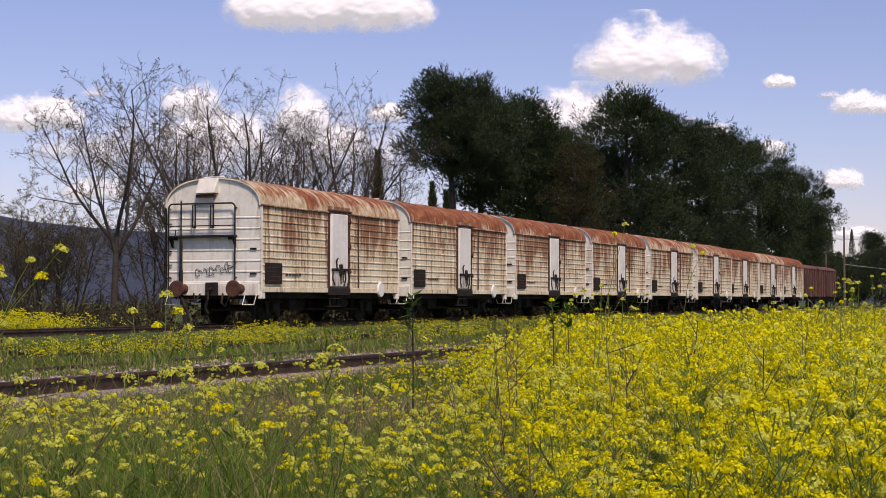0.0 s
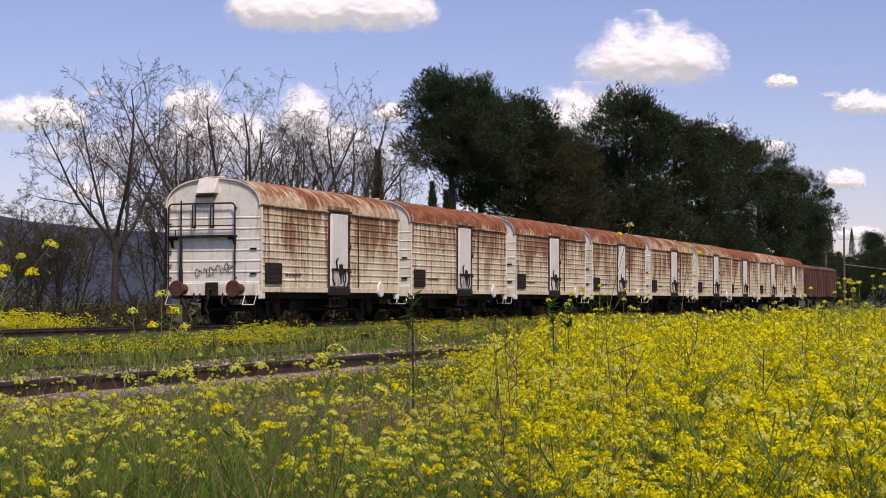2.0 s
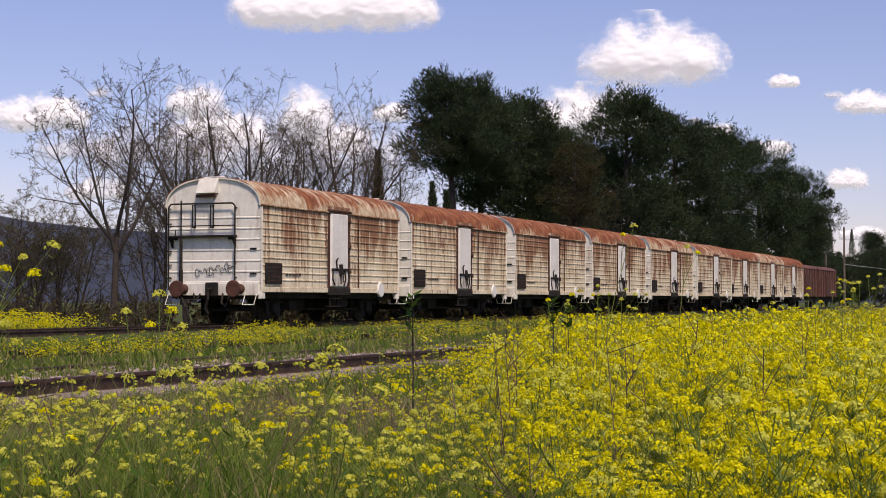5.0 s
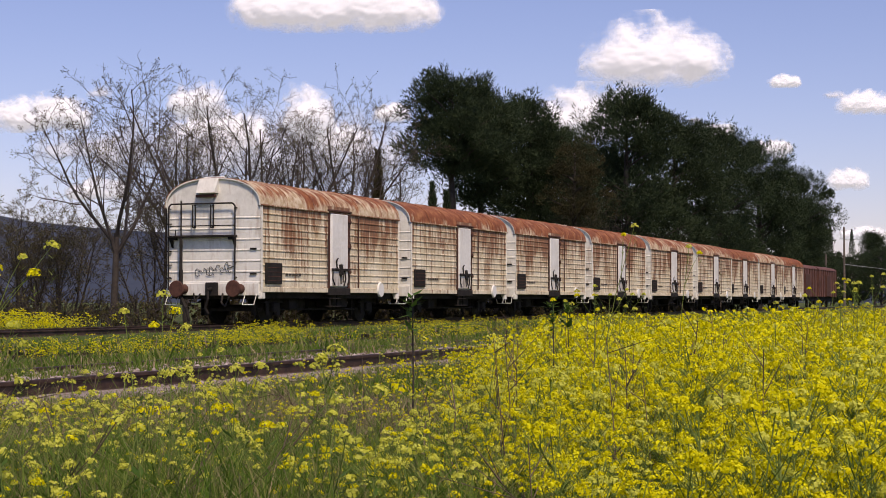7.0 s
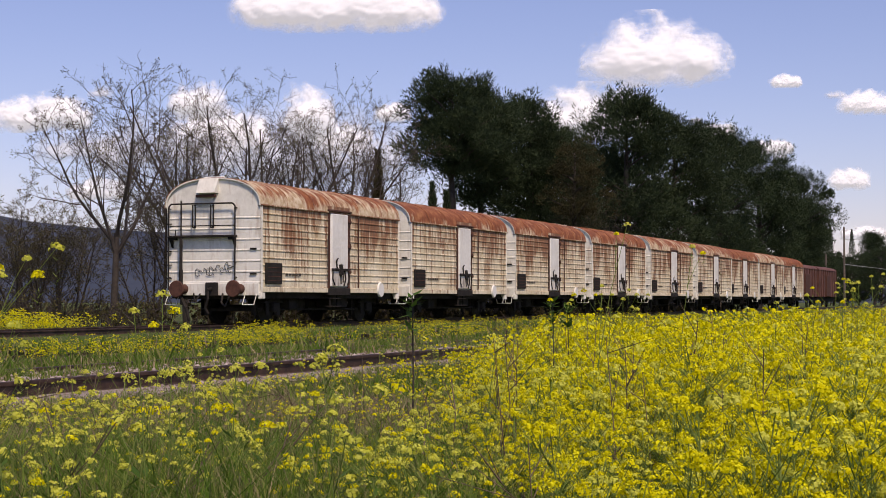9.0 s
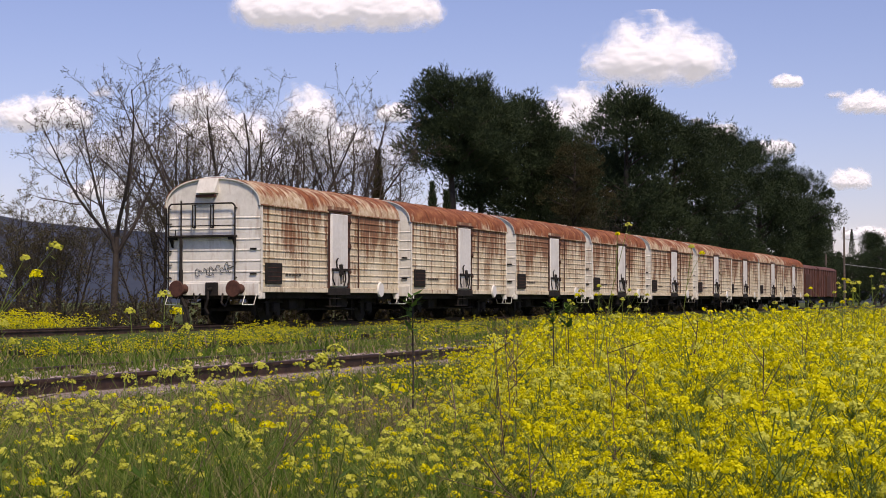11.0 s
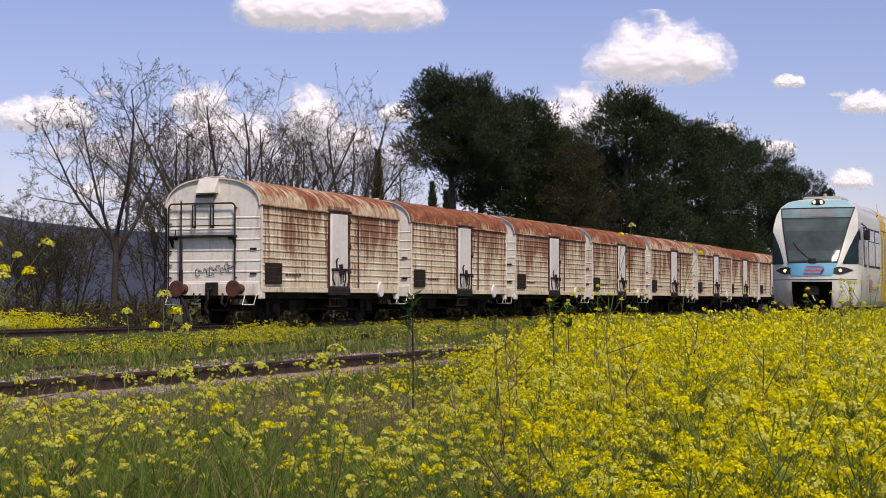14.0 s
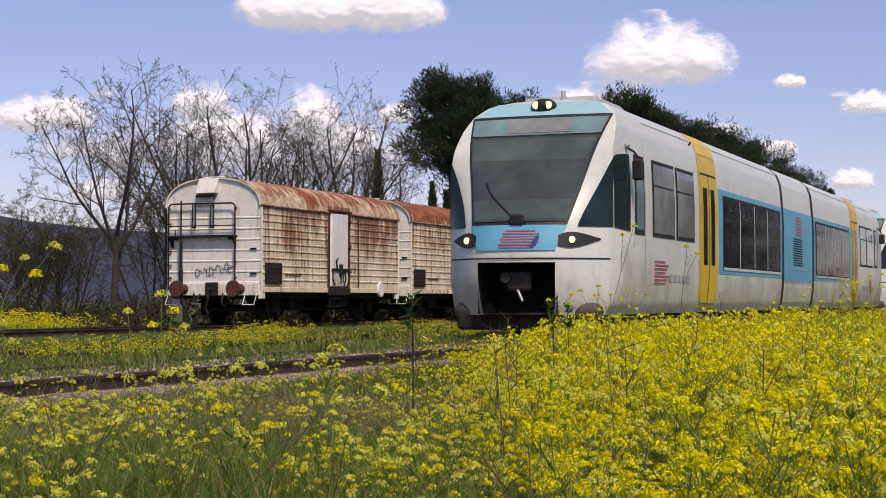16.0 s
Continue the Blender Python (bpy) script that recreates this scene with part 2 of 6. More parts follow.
def fresh():
    return bmesh.new()


def soup(name, verts, faces, material, parent=None, mat_index=None):
    """A mesh from generated arrays; faces is a list of index tuples."""
    me = bpy.data.meshes.new(name)
    me.from_pydata(verts, [], faces)
    for m in material if isinstance(material, (list, tuple)) else [material]:
        me.materials.append(m)
    if mat_index is not None:
        me.polygons.foreach_set("material_index", np.asarray(mat_index, dtype=np.int32))
    me.update()
    ob = new(name, me)
    ob.parent = parent
    return ob


# ---- ground and tracks ----
def ground_height(x, y):
    """Ground below rail level; a low shelf round the tracks."""
    z = -0.30 + 0.05 * noise.noise((x * 0.13, y * 0.13, 3.1))
    if x > -7.3:
        z += 0.07 * min(1.0, (x + 7.3) / 3.0)
    return z


def build_ground():
    xs = sorted(set([-4500, -2000, -900, -400, -200, -120, -80, -60, -50, -42] + [-36 + 0.75 * i for i in range(80)] + [26, 32, 45, 80, 200, 500, 1200, 4500]))
    ys = sorted(set([-4500, -1500, -400, -120, -40, -20] + [-10 + 1.5 * i for i in range(120)] + [175, 190, 220, 260, 320, 420, 600, 1000, 2000, 4800]))
    verts = [(x, y, ground_height(x, y)) for y in ys for x in xs]
    w = len(xs)
    faces = [(j * w + i, j * w + i + 1, (j + 1) * w + i + 1, (j + 1) * w + i) for j in range(len(ys) - 1) for i in range(w - 1)]
    g = soup("ground", verts, faces, M["ground"])
    for p in g.data.polygons:
        p.use_smooth = True
    tagged(g, "weedy uneven ground of soil and short grass", "ground", kind="structure")


RAIL_PROFILE = ((-0.07, -0.165), (-0.07, -0.150), (-0.012, -0.128), (-0.010, -0.045), (-0.034, -0.032), (-0.034, -0.006), (-0.026, 0.0),
                (0.026, 0.0), (0.034, -0.006), (0.034, -0.032), (0.010, -0.045), (0.012, -0.128), (0.07, -0.150), (0.07, -0.165))


def rail_at(x, y0, y1, parent, wiggle):
    bm = fresh()
    n = 40
    rings = []
    for j in range(n + 1):
        y = y0 + (y1 - y0) * (j / n) ** 1.6
        dx = wiggle(y)
        rings.append([bm.verts.new((x + dx + px, y, pz)) for px, pz in RAIL_PROFILE])
    k = len(RAIL_PROFILE)
    for a, b in zip(rings, rings[1:]):
        for i in range(k):
            bm.faces.new((a[i], a[(i + 1) % k], b[(i + 1) % k], b[i]))
    bm.faces.new(rings[0])
    bm.faces.new(list(reversed(rings[-1])))
    bmesh.ops.recalc_face_normals(bm, faces=bm.faces)
    return part("rail", bm, M["rail"], parent)


def track(cx, y0, y1, label, near, bed_top, sleepers=(0, 60), z=0.0, wiggle=lambda y: 0.0, bed="ballast"):
    """Two rails on timber sleepers in a ballast bed."""
    t = new("railway_track")
    t.location = (0, 0, z)
    tagged(t, label, "track", kind="structure")
    for s in (-0.7525, 0.7525):
        rail_at(cx + s, y0, y1, t, wiggle)
    bm = fresh()
    prof = ((-2.1, -0.42), (-1.45, bed_top - 0.06), (-0.85, bed_top), (-0.62, bed_top - 0.02), (0.66, bed_top - 0.01), (0.74, -0.14), (1.38, -0.145), (1.9, -0.42))
    rows = []
    m = int((min(y1, 90) - y0) / 0.8)
    for j in range(m + 1):
        y = y0 + (min(y1, 90) - y0) * j / m
        rows.append([bm.verts.new((cx + px + wiggle(y), y, pz + 0.03 * noise.noise((px * 3 + cx, y * 1.7, 0.0)))) for px, pz in prof])
    rows.append([bm.verts.new((cx + px, y1, pz)) for px, pz in prof])
    for a, b in zip(rows, rows[1:]):
        for i in range(len(prof) - 1):
            bm.faces.new((a[i], a[i + 1], b[i + 1], b[i]))
    part("ballast_bed", bm, M[bed], t)
    bm = fresh()
    box(bm, -1.3, 1.3, -0.12, 0.12, -0.30, -0.158, 0.012)
    me = bpy.data.meshes.new("sleeper")
    bm.to_mesh(me)
    bm.free()
    me.materials.append(M["sleeper"])
    y = y0 + 0.3 + sleepers[0]
    while y < min(y1, y0 + sleepers[1]):
        s = new("sleeper", me)
        s.parent = t
        s.location = (cx + wiggle(y) + random.uniform(-0.03, 0.03), y, random.uniform(-0.006, 0.006))
        s.rotation_euler = (0, 0, random.uniform(-0.02, 0.02))
        y += 0.62
    # loose stones on the bed
    rng = np.random.default_rng(int(abs(cx) * 10))
    verts, faces = [], []
    n = near
    oct_f = ((0, 2, 4), (2, 1, 4), (1, 3, 4), (3, 0, 4), (2, 0, 5), (1, 2, 5), (3, 1, 5), (0, 3, 5))
    for _ in range(n):
        px = rng.uniform(-1.6, 1.6)
        py = y0 + (min(y1, y0 + 45) - y0) * rng.random() ** 1.3
        pz = bed_top + 0.012 - max(0.0, abs(px) - 0.9) * 0.14 if px < 0.7 else -0.135
        if abs(abs(px) - 0.7525) < 0.1:
            continue
        r = rng.uniform(0.02, 0.042)
        d = rng.uniform(0.6, 1.25, 6) * r
        pts = np.array([(d[0], 0, 0), (-d[1], 0, 0), (0, d[2], 0), (0, -d[3], 0), (0, 0, d[4]), (0, 0, -d[5])])
        a = rng.uniform(0, 6.28)
        ca, sa = math.cos(a), math.sin(a)
        pts = np.stack([pts[:, 0] * ca - pts[:, 1] * sa, pts[:, 0] * sa + pts[:, 1] * ca, pts[:, 2]], 1) * (1, 1, 0.5) + (cx + px + wiggle(py), py, pz - 0.006)
        b = len(verts)
        verts.extend(map(tuple, pts))
        faces.extend((b + i, b + j, b + k) for i, j, k in oct_f)
    if n:
        st = soup("ballast_stones", verts, faces, M["stone"], t)
        tagged(st, kind="stuff")
    return t


TRAIN_X, MID_X, WAGON_X = -9.17, -16.3, -22.57
build_ground()
track(TRAIN_X, 4.0, 420.0, "railway line with rusty rails in pinkish ballast", 9000, -0.045)
track(MID_X, 10.0, 400.0, "overgrown siding with low rusty rails", 900, -0.13, (0, 30), -0.10, bed="ground")
track(WAGON_X, 20.0, 400.0, "weedy siding under the parked wagons", 0, -0.14, (0, 40), bed="ground")


# ---- refrigerated wagons ----
W_HALF, W_LEN, W_SILL, W_EAVE = 1.47, 9.55, 0.93, 3.25


def arch(n=18, half=W_HALF, eave=W_EAVE, top=4.02, power=2.3):
    """The roof's curve from one eave to the other."""
    out = []
    for i in range(n + 1):
        a = math.pi * i / n
        c, s = math.cos(a), math.sin(a)
        out.append((math.copysign(abs(c) ** (2 / power), c) * half, eave + (top - eave) * abs(s) ** (2 / power)))
    return out


def ribbed_wall(bm, fixed, a0, a1, z0, z1, axis, out, pitch=0.2018, depth=0.022):
    """A sheet wall with narrow raised beads between flat panels."""
    n = round((z1 - z0) / pitch)
    h = (z1 - z0) / n
    prof = [(z0, 0.004)]
    for i in range(1, n):
        b = z0 + h * i
        prof += [(b - 0.030, 0.004), (b - 0.016, depth), (b + 0.008, depth), (b + 0.030, 0.004)]
    prof.append((z1, 0.004))
    def at(a, z, d):
        return (fixed + out * d, a, z) if axis == "y" else (a, fixed + out * d, z)
    lo = [bm.verts.new(at(a0, z, d)) for z, d in prof]
    hi = [bm.verts.new(at(a1, z, d)) for z, d in prof]
    for i in range(len(prof) - 1):
        bm.faces.new((lo[i], hi[i], hi[i + 1], lo[i + 1]))


def build_wagon():
    w = new("refrigerated_wagon")
    d0, d1 = 4.20, 5.70
    # walls
    for y0, y1, b0, b1 in ((0.0, d0, 0.05, d0), (d1, W_LEN, d1, W_LEN - 0.05)):
        bm = fresh()
        ribbed_wall(bm, W_HALF, b0, b1, W_SILL + 0.1, W_EAVE, "y", 1)
        box(bm, W_HALF - 0.10, W_HALF, y0, y1, W_SILL, W_EAVE)
        part("side_wall", bm, M["side"], w, "ribbed cream side wall streaked with brown rust")
        bm = fresh()
        box(bm, W_HALF, W_HALF + 0.035, y0, y1, W_SILL - 0.04, W_SILL + 0.1, 0.01)
        part("sill_strip", bm, M["side"], w)
    for y in (0.0, W_LEN - 0.055):
        bm = fresh()
        box(bm, W_HALF, W_HALF + 0.04, y, y + 0.055, W_SILL - 0.2, W_EAVE, 0.012)
        part("corner_post", bm, M["end_paint"], w)
    bm = fresh()
    box(bm, W_HALF - 0.10, W_HALF + 0.03, d0, d1, 3.36, 3.46)
    part("door_lintel", bm, M["side"], w)
    bm = fresh()
    box(bm, -W_HALF, -W_HALF + 0.1, 0.0, W_LEN, W_SILL, W_EAVE)
    ribbed_wall(bm, -W_HALF, 0.0, W_LEN, W_SILL, W_EAVE, "y", -1)
    part("side_wall", bm, M["side"], w, "ribbed cream side wall streaked with brown rust")
    ar = arch()
    for y, s in ((0.0, -1), (W_LEN, 1)):
        bm = fresh()
        ribbed_wall(bm, y, -W_HALF, W_HALF, 0.86, W_EAVE - 0.02, "x", s, 0.30, 0.020)
        yi = y - s * 0.08
        vs = [bm.verts.new((px, y, pz)) for px, pz in ar]
        vi = [bm.verts.new((px, yi, pz)) for px, pz in ar]
        bm.faces.new(vs)
        bm.faces.new(list(reversed(vi)))
        box(bm, -W_HALF, W_HALF, min(y, yi), max(y, yi), 0.86, W_EAVE)
        box(bm, -0.05, -0.02, min(y, y + s * 0.02), max(y, y + s * 0.02), 3.25, 3.95)
        part("end_wall", bm, M["end_paint"], w, "chalky off-white end wall with pressed ribs")
    # roof shell with a drip edge
    bm = fresh()
    n = 14
    rows = []
    for j in range(n + 1):
        y = -0.06 + (W_LEN + 0.12) * j / n
        sag = 0.006 * math.sin(j * 2.1)
        rows.append([bm.verts.new((px * 1.02, y, pz + 0.03 + sag)) for px, pz in ar])
    under = [[bm.verts.new((v.co.x * 0.985, v.co.y, v.co.z - 0.03)) for v in (rows[0] if k == 0 else rows[-1])] for k in (0, 1)]
    for a, b in zip(rows, rows[1:]):
        for i in range(len(ar) - 1):
            bm.faces.new((a[i], a[i + 1], b[i + 1], b[i]))
    for k, edge in ((0, rows[0]), (1, rows[-1])):
        for i in range(len(ar) - 1):
            bm.faces.new((edge[i], edge[i + 1], under[k][i + 1], under[k][i]))
    part("roof", bm, M["roof"], w, "arched sheet roof red with rust and peeling white paint", True)
    for s in (1, -1):
        bm = fresh()
        box(bm, s * W_HALF - 0.01, s * W_HALF + s * 0.055, -0.03, W_LEN + 0.03, W_EAVE - 0.005, W_EAVE + 0.045, 0.012)
        part("gutter", bm, M["side"], w)
    for i in range(1, 6):
        bm = fresh()
        y = W_LEN * i / 6
        pts = [(px * 1.022, y, pz + 0.035) for px, pz in ar]
        bent(bm, pts, 0.014, 4)
        part("roof_seam", bm, M["roof"], w)
    # rounded end rim
    for y in (-0.045, W_LEN + 0.045):
        bm = fresh()
        bent(bm, [(px * 1.0, y, pz) for px, pz in ar], 0.024, 6)
        part("roof_rim", bm, M["end_paint"], w, "white-painted roof rim")
    # insulated door with its frame and lock gear
    bm = fresh()
    for y in (d0, d1 - 0.1):
        box(bm, W_HALF - 0.1, W_HALF + 0.05, y, y + 0.1, W_SILL - 0.05, 3.30, 0.012)
    box(bm, W_HALF - 0.1, W_HALF + 0.09, d0 - 0.05, d1 + 0.05, 3.30, 3.36, 0.012)
    part("door_frame", bm, M["rust"], w, "rusty steel door frame")
    bm = fresh()
    box(bm, W_HALF - 0.06, W_HALF + 0.07, d0 + 0.16, d1 - 0.16, W_SILL + 0.12, 3.27, 0.05)
    dbm = bm
    bm = fresh()
    box(bm, W_HALF - 0.1, W_HALF + 0.07, d0, d1, W_SILL - 0.12, W_SILL + 0.10, 0.015)
    part("door_sill", bm, M["dark"], w, "black greasy door sill")
    bm = dbm
    door = part("door", bm, M["door"], w, "white insulated door with scuffed lower edge")
    bm = fresh()
    xo = W_HALF + 0.10
    rod(bm, (xo, 4.95, 1.15), (xo, 4.95, 1.75), 0.018)
    rod(bm, (xo, 5.10, 1.20), (xo, 5.10, 1.62), 0.018)
    rod(bm, (xo, 4.42, 1.60), (xo, 5.48, 1.56), 0.018)
    bent(bm, [(xo, 4.40, 1.60), (xo, 4.38, 1.30), (xo, 4.52, 1.12)], 0.018)
    bent(bm, [(xo, 5.50, 1.56), (xo, 5.52, 1.30), (xo, 5.40, 1.12)], 0.018)
    box(bm, xo - 0.03, xo + 0.03, 4.86, 5.04, 1.42, 1.74, 0.01)
    box(bm, xo - 0.035, xo + 0.02, 4.36, 5.54, 1.545, 1.62, 0.01)
    bent(bm, [(xo, 4.70, 1.58), (xo, 4.62, 1.84), (xo, 4.74, 1.92)], 0.02)
    bent(bm, [(xo, 5.22, 1.58), (xo, 5.28, 1.30), (xo, 5.16, 1.10)], 0.022)
    part("lock_gear", bm, M["dark"], door, "black lever lock gear")
    for z in (1.5, 2.25, 3.0):
        bm = fresh()
        box(bm, W_HALF + 0.04, W_HALF + 0.12, d1 - 0.22, d1 - 0.04, z, z + 0.08, 0.01)
        rod(bm, (W_HALF + 0.11, d1 - 0.1, z - 0.04), (W_HALF + 0.11, d1 - 0.1, z + 0.12), 0.02)
        part("hinge", bm, M["rust"], door)
    bm = fresh()
    box(bm, W_HALF + 0.06, W_HALF + 0.074, d0 + 0.2, d1 - 0.2, W_SILL + 0.16, W_SILL + 0.55)
    part("kick_plate", bm, M["scraped"], door, "scraped white kick plate")
    bm = fresh()
    rod(bm, (W_HALF + 0.07, d0 - 0.1, 1.2), (W_HALF + 0.07, d0 - 0.1, 2.6), 0.014)
    part("grab_rail", bm, M["dark"], w)
    bm = fresh()
    rod(bm, (W_HALF + 0.05, d1 + 0.62, 1.05), (W_HALF + 0.05, d1 + 0.62, 3.2), 0.02)
    part("conduit", bm, M["rust"], w)
    # steps under the door
    bm = fresh()
    for y in (4.35, 4.85):
        box(bm, W_HALF - 0.02, W_HALF + 0.02, y, y + 0.04, 0.45, W_SILL, 0.006)
    for z in (0.47, 0.70):
        box(bm, W_HALF - 0.12, W_HALF + 0.12, 4.35, 4.89, z, z + 0.035, 0.006)
    part("step", bm, M["dark"], w, "black steel footstep")
    # boards and plates
    bm = fresh()
    box(bm, W_HALF + 0.015, W_HALF + 0.06, 0.22, 1.18, 1.12, 1.70, 0.012)
    board = part("notice_board", bm, M["dark"], w, "dark wire-framed notice board")
    for i in range(4):
        bm = fresh()
        box(bm, W_HALF + 0.058, W_HALF + 0.066, 0.30, 1.10, 1.20 + 0.12 * i, 1.215 + 0.12 * i)
        part("clip", bm, M["rust"], board)
    bm = fresh()
    m = pose(W_HALF + 0.06, 8.0, 1.0, 0, 90, 0)
    bmesh.ops.create_cone(bm, cap_ends=True, segments=20, radius1=0.24, radius2=0.22, depth=0.05, matrix=m)
    part("white_disc", bm, M["door"], w, "round white plate on the sill")
    for y0 in (-0.02, W_LEN - 0.23):
        bm = fresh()
        box(bm, W_HALF - 0.08, W_HALF + 0.03, y0, y0 + 0.25, 0.70, W_SILL - 0.045, 0.02)
        part("corner_bracket", bm, M["end_paint"], w)
    for k in range(5):
        bm = fresh()
        box(bm, W_HALF + 0.026, W_HALF + 0.031, 1.45 + 0.2 * k, 1.60 + 0.2 * k, 1.36, 1.42)
        part("marking", bm, M["cowl"], w, "faded stencilled mark")
    # underframe
    bm = fresh()
    for x in (-1.25, 1.22):
        box(bm, x - 0.07, x + 0.07, 0.05, W_LEN - 0.05, 0.72, W_SILL)
    for y in (0.1, 2.8, 4.5, 6.5, W_LEN - 0.2):
        box(bm, -1.25, 1.25, y, y + 0.14, 0.70, W_SILL - 0.01)
    box(bm, -1.46, 1.46, 0.0, W_LEN, W_SILL - 0.03, W_SILL + 0.02)
    box(bm, -0.6, 0.7, 3.1, 4.3, 0.42, 0.72, 0.03)
    box(bm, -1.15, -0.2, 5.2, 6.9, 0.40, 0.74, 0.03)
    box(bm, 0.55, 1.1, 5.3, 6.4, 0.45, 0.74, 0.03)
    box(bm, 0.75, 1.1, 2.5, 3.0, 0.40, 0.74, 0.03)
    for x in (-0.75, 0.75):
        for y in (0.98, 2.16, 7.39, 8.57):
            box(bm, x - 0.05, x + 0.05, y - 0.06, y + 0.06, 0.25, 0.74)
    for y in (1.05, 2.10, 7.45, 8.5):
        box(bm, -0.95, 0.95, y - 0.03, y + 0.03, 0.36, 0.44)
    rod(bm, (0.3, 5.0, 0.58), (0.3, 6.3, 0.58), 0.2, n=12)
    rod(bm, (0.9, 2.1, 0.40), (0.9, 7.4, 0.40), 0.025)
    rod(bm, (-0.5, 2.1, 0.45), (-0.5, 7.4, 0.45), 0.025)
    part("underframe", bm, M["dark"], w, "sooty black underframe with brake rods")
    for ay in (1.57, 7.98):
        bm = fresh()
        rod(bm, (-0.95, ay, 0.47), (0.95, ay, 0.47), 0.075, n=12)
        ws = part("wheelset", bm, M["dark"], w)
        for s in (-1, 1):
            bm = fresh()
            mm = pose(s * 0.755, ay, 0.47, 0, 90, 0)
            bmesh.ops.create_cone(bm, cap_ends=True, segments=28, radius1=0.47, radius2=0.47, depth=0.10, matrix=mm)
            bmesh.ops.create_cone(bm, cap_ends=True, segments=28, radius1=0.50, radius2=0.50, depth=0.03, matrix=pose(s * 0.69, ay, 0.49, 0, 90, 0))
            bmesh.ops.create_cone(bm, cap_ends=True, segments=20, radius1=0.14, radius2=0.12, depth=0.18, matrix=pose(s * 0.84, ay, 0.47, 0, 90, 0))
            part("wheel", bm, M["dark"], ws, "", False)
            bm = fresh()
            box(bm, s * 1.02 - 0.11, s * 1.02 + 0.11, ay - 0.15, ay + 0.15, 0.33, 0.60, 0.03)
            for k in range(6):
                l = 0.62 - 0.08 * k
                box(bm, s * 1.02 - 0.05, s * 1.02 + 0.05, ay - l, ay + l, 0.595 + 0.022 * k, 0.618 + 0.022 * k)
            for q in (-1, 1):
                box(bm, s * 1.02 - 0.02, s * 1.02 + 0.02, ay + q * 0.32 - 0.1, ay + q * 0.32 + 0.1, 0.25, 0.80)
            part("axle_box", bm, M["dark"], w)
    # buffers, hook and end fittings
    for y, s in ((0.0, -1), (W_LEN, 1)):
        bm = fresh()
        box(bm, -1.44, 1.44, min(y, y + s * 0.05), max(y, y + s * 0.05), 0.80, 1.14, 0.01)
        part("buffer_beam", bm, M["end_paint"], w)
        for x in (-0.88, 0.88):
            bm = fresh()
            rod(bm, (x, y, 0.98), (x, y + s * 0.30, 0.98), 0.14, 0.12, 16)
            rod(bm, (x, y + s * 0.30, 0.98), (x, y + s * 0.46, 0.98), 0.085, n=14)
            rod(bm, (x, y + s * 0.46, 0.98), (x, y + s * 0.50, 0.98), 0.235, 0.215, 24)
            part("buffer", bm, M["rust"], w, "rusty round buffer")
        bm = fresh()
        box(bm, -0.20, 0.20, min(y + s * 0.05, y + s * 0.1), max(y + s * 0.05, y + s * 0.1), 0.78, 1.16, 0.02)
        rod(bm, (0, y + s * 0.05, 0.98), (0, y + s * 0.35, 0.95), 0.05)
        bent(bm, [(0, y + s * 0.3, 0.95), (0.05, y + s * 0.36, 0.7), (-0.05, y + s * 0.34, 0.45), (0.03, y + s * 0.30, 0.30)], 0.035)
        bent(bm, [(0.35, y + s * 0.08, 0.85), (0.40, y + s * 0.25, 0.6), (0.52, y + s * 0.25, 0.5), (0.6, y + s * 0.1, 0.85)], 0.028)
        bent(bm, [(-0.35, y + s * 0.08, 0.85), (-0.42, y + s * 0.25, 0.62), (-0.55, y + s * 0.1, 0.85)], 0.025)
        part("coupling", bm, M["dark"], w, "black screw coupling and hoses")
        for x in (-1.38, 1.38):
            bm = fresh()
            bent(bm, [(x, y + s * 0.05, 0.85), (x, y + s * 0.22, 0.55), (x - math.copysign(0.35, x), y + s * 0.22, 0.55), (x - math.copysign(0.35, x), y + s * 0.05, 0.85)], 0.012)
            part("shunter_step", bm, M["end_paint"], w)
    # brake end: rail hoop, shelf, column, grips, hatch
    bm = fresh()
    y = -0.12
    bent(bm, [(-1.34, y, 0.95), (-1.34, y, 3.25), (-1.26, y, 3.33), (0.66, y, 3.33), (0.74, y, 3.25), (0.74, y, 1.2)], 0.022)
    for x in (-1.34, -0.3, 0.74):
        for z in ((1.3, 3.2) if x != -0.3 else (3.33,)):
            rod(bm, (x, 0.0, z), (x, y, z), 0.016)
    rod(bm, (-1.3, y, 2.72), (0.74, y, 2.72), 0.015)
    part("hand_rail", bm, M["dark"], w, "dark tubular hand rail hoop")
    bm = fresh()
    box(bm, -1.32, 0.76, -0.20, -0.01, 2.40, 2.46, 0.01)
    for x in (-1.27, 0.70):
        vs = [bm.verts.new(p) for p in ((x - 0.03, -0.19, 2.41), (x + 0.03, -0.19, 2.41), (x + 0.03, -0.02, 2.41), (x - 0.03, -0.02, 2.41), (x - 0.03, -0.02, 2.12), (x + 0.03, -0.02, 2.12))]
        for f in ((0, 1, 2, 3), (0, 3, 4), (1, 5, 2), (0, 4, 5, 1), (2, 5, 4, 3)):
            bm.faces.new([vs[i] for i in f])
        box(bm, x - 0.16 if x > 0 else x - 0.02, x + 0.02 if x > 0 else x + 0.16, -0.16, -0.02, 2.33, 2.41)
    part("shelf_bracket", bm, M["dark"], w, "dark steel shelf on brackets")
    bm = fresh()
    rod(bm, (-0.92, -0.16, 0.55), (-0.92, -0.16, 3.42), 0.022)
    rod(bm, (-0.92, -0.16, 0.8), (-0.92, -0.16, 1.5), 0.06)
    rod(bm, (-0.92, -0.16, 1.5), (-0.92, -0.16, 2.4), 0.045)
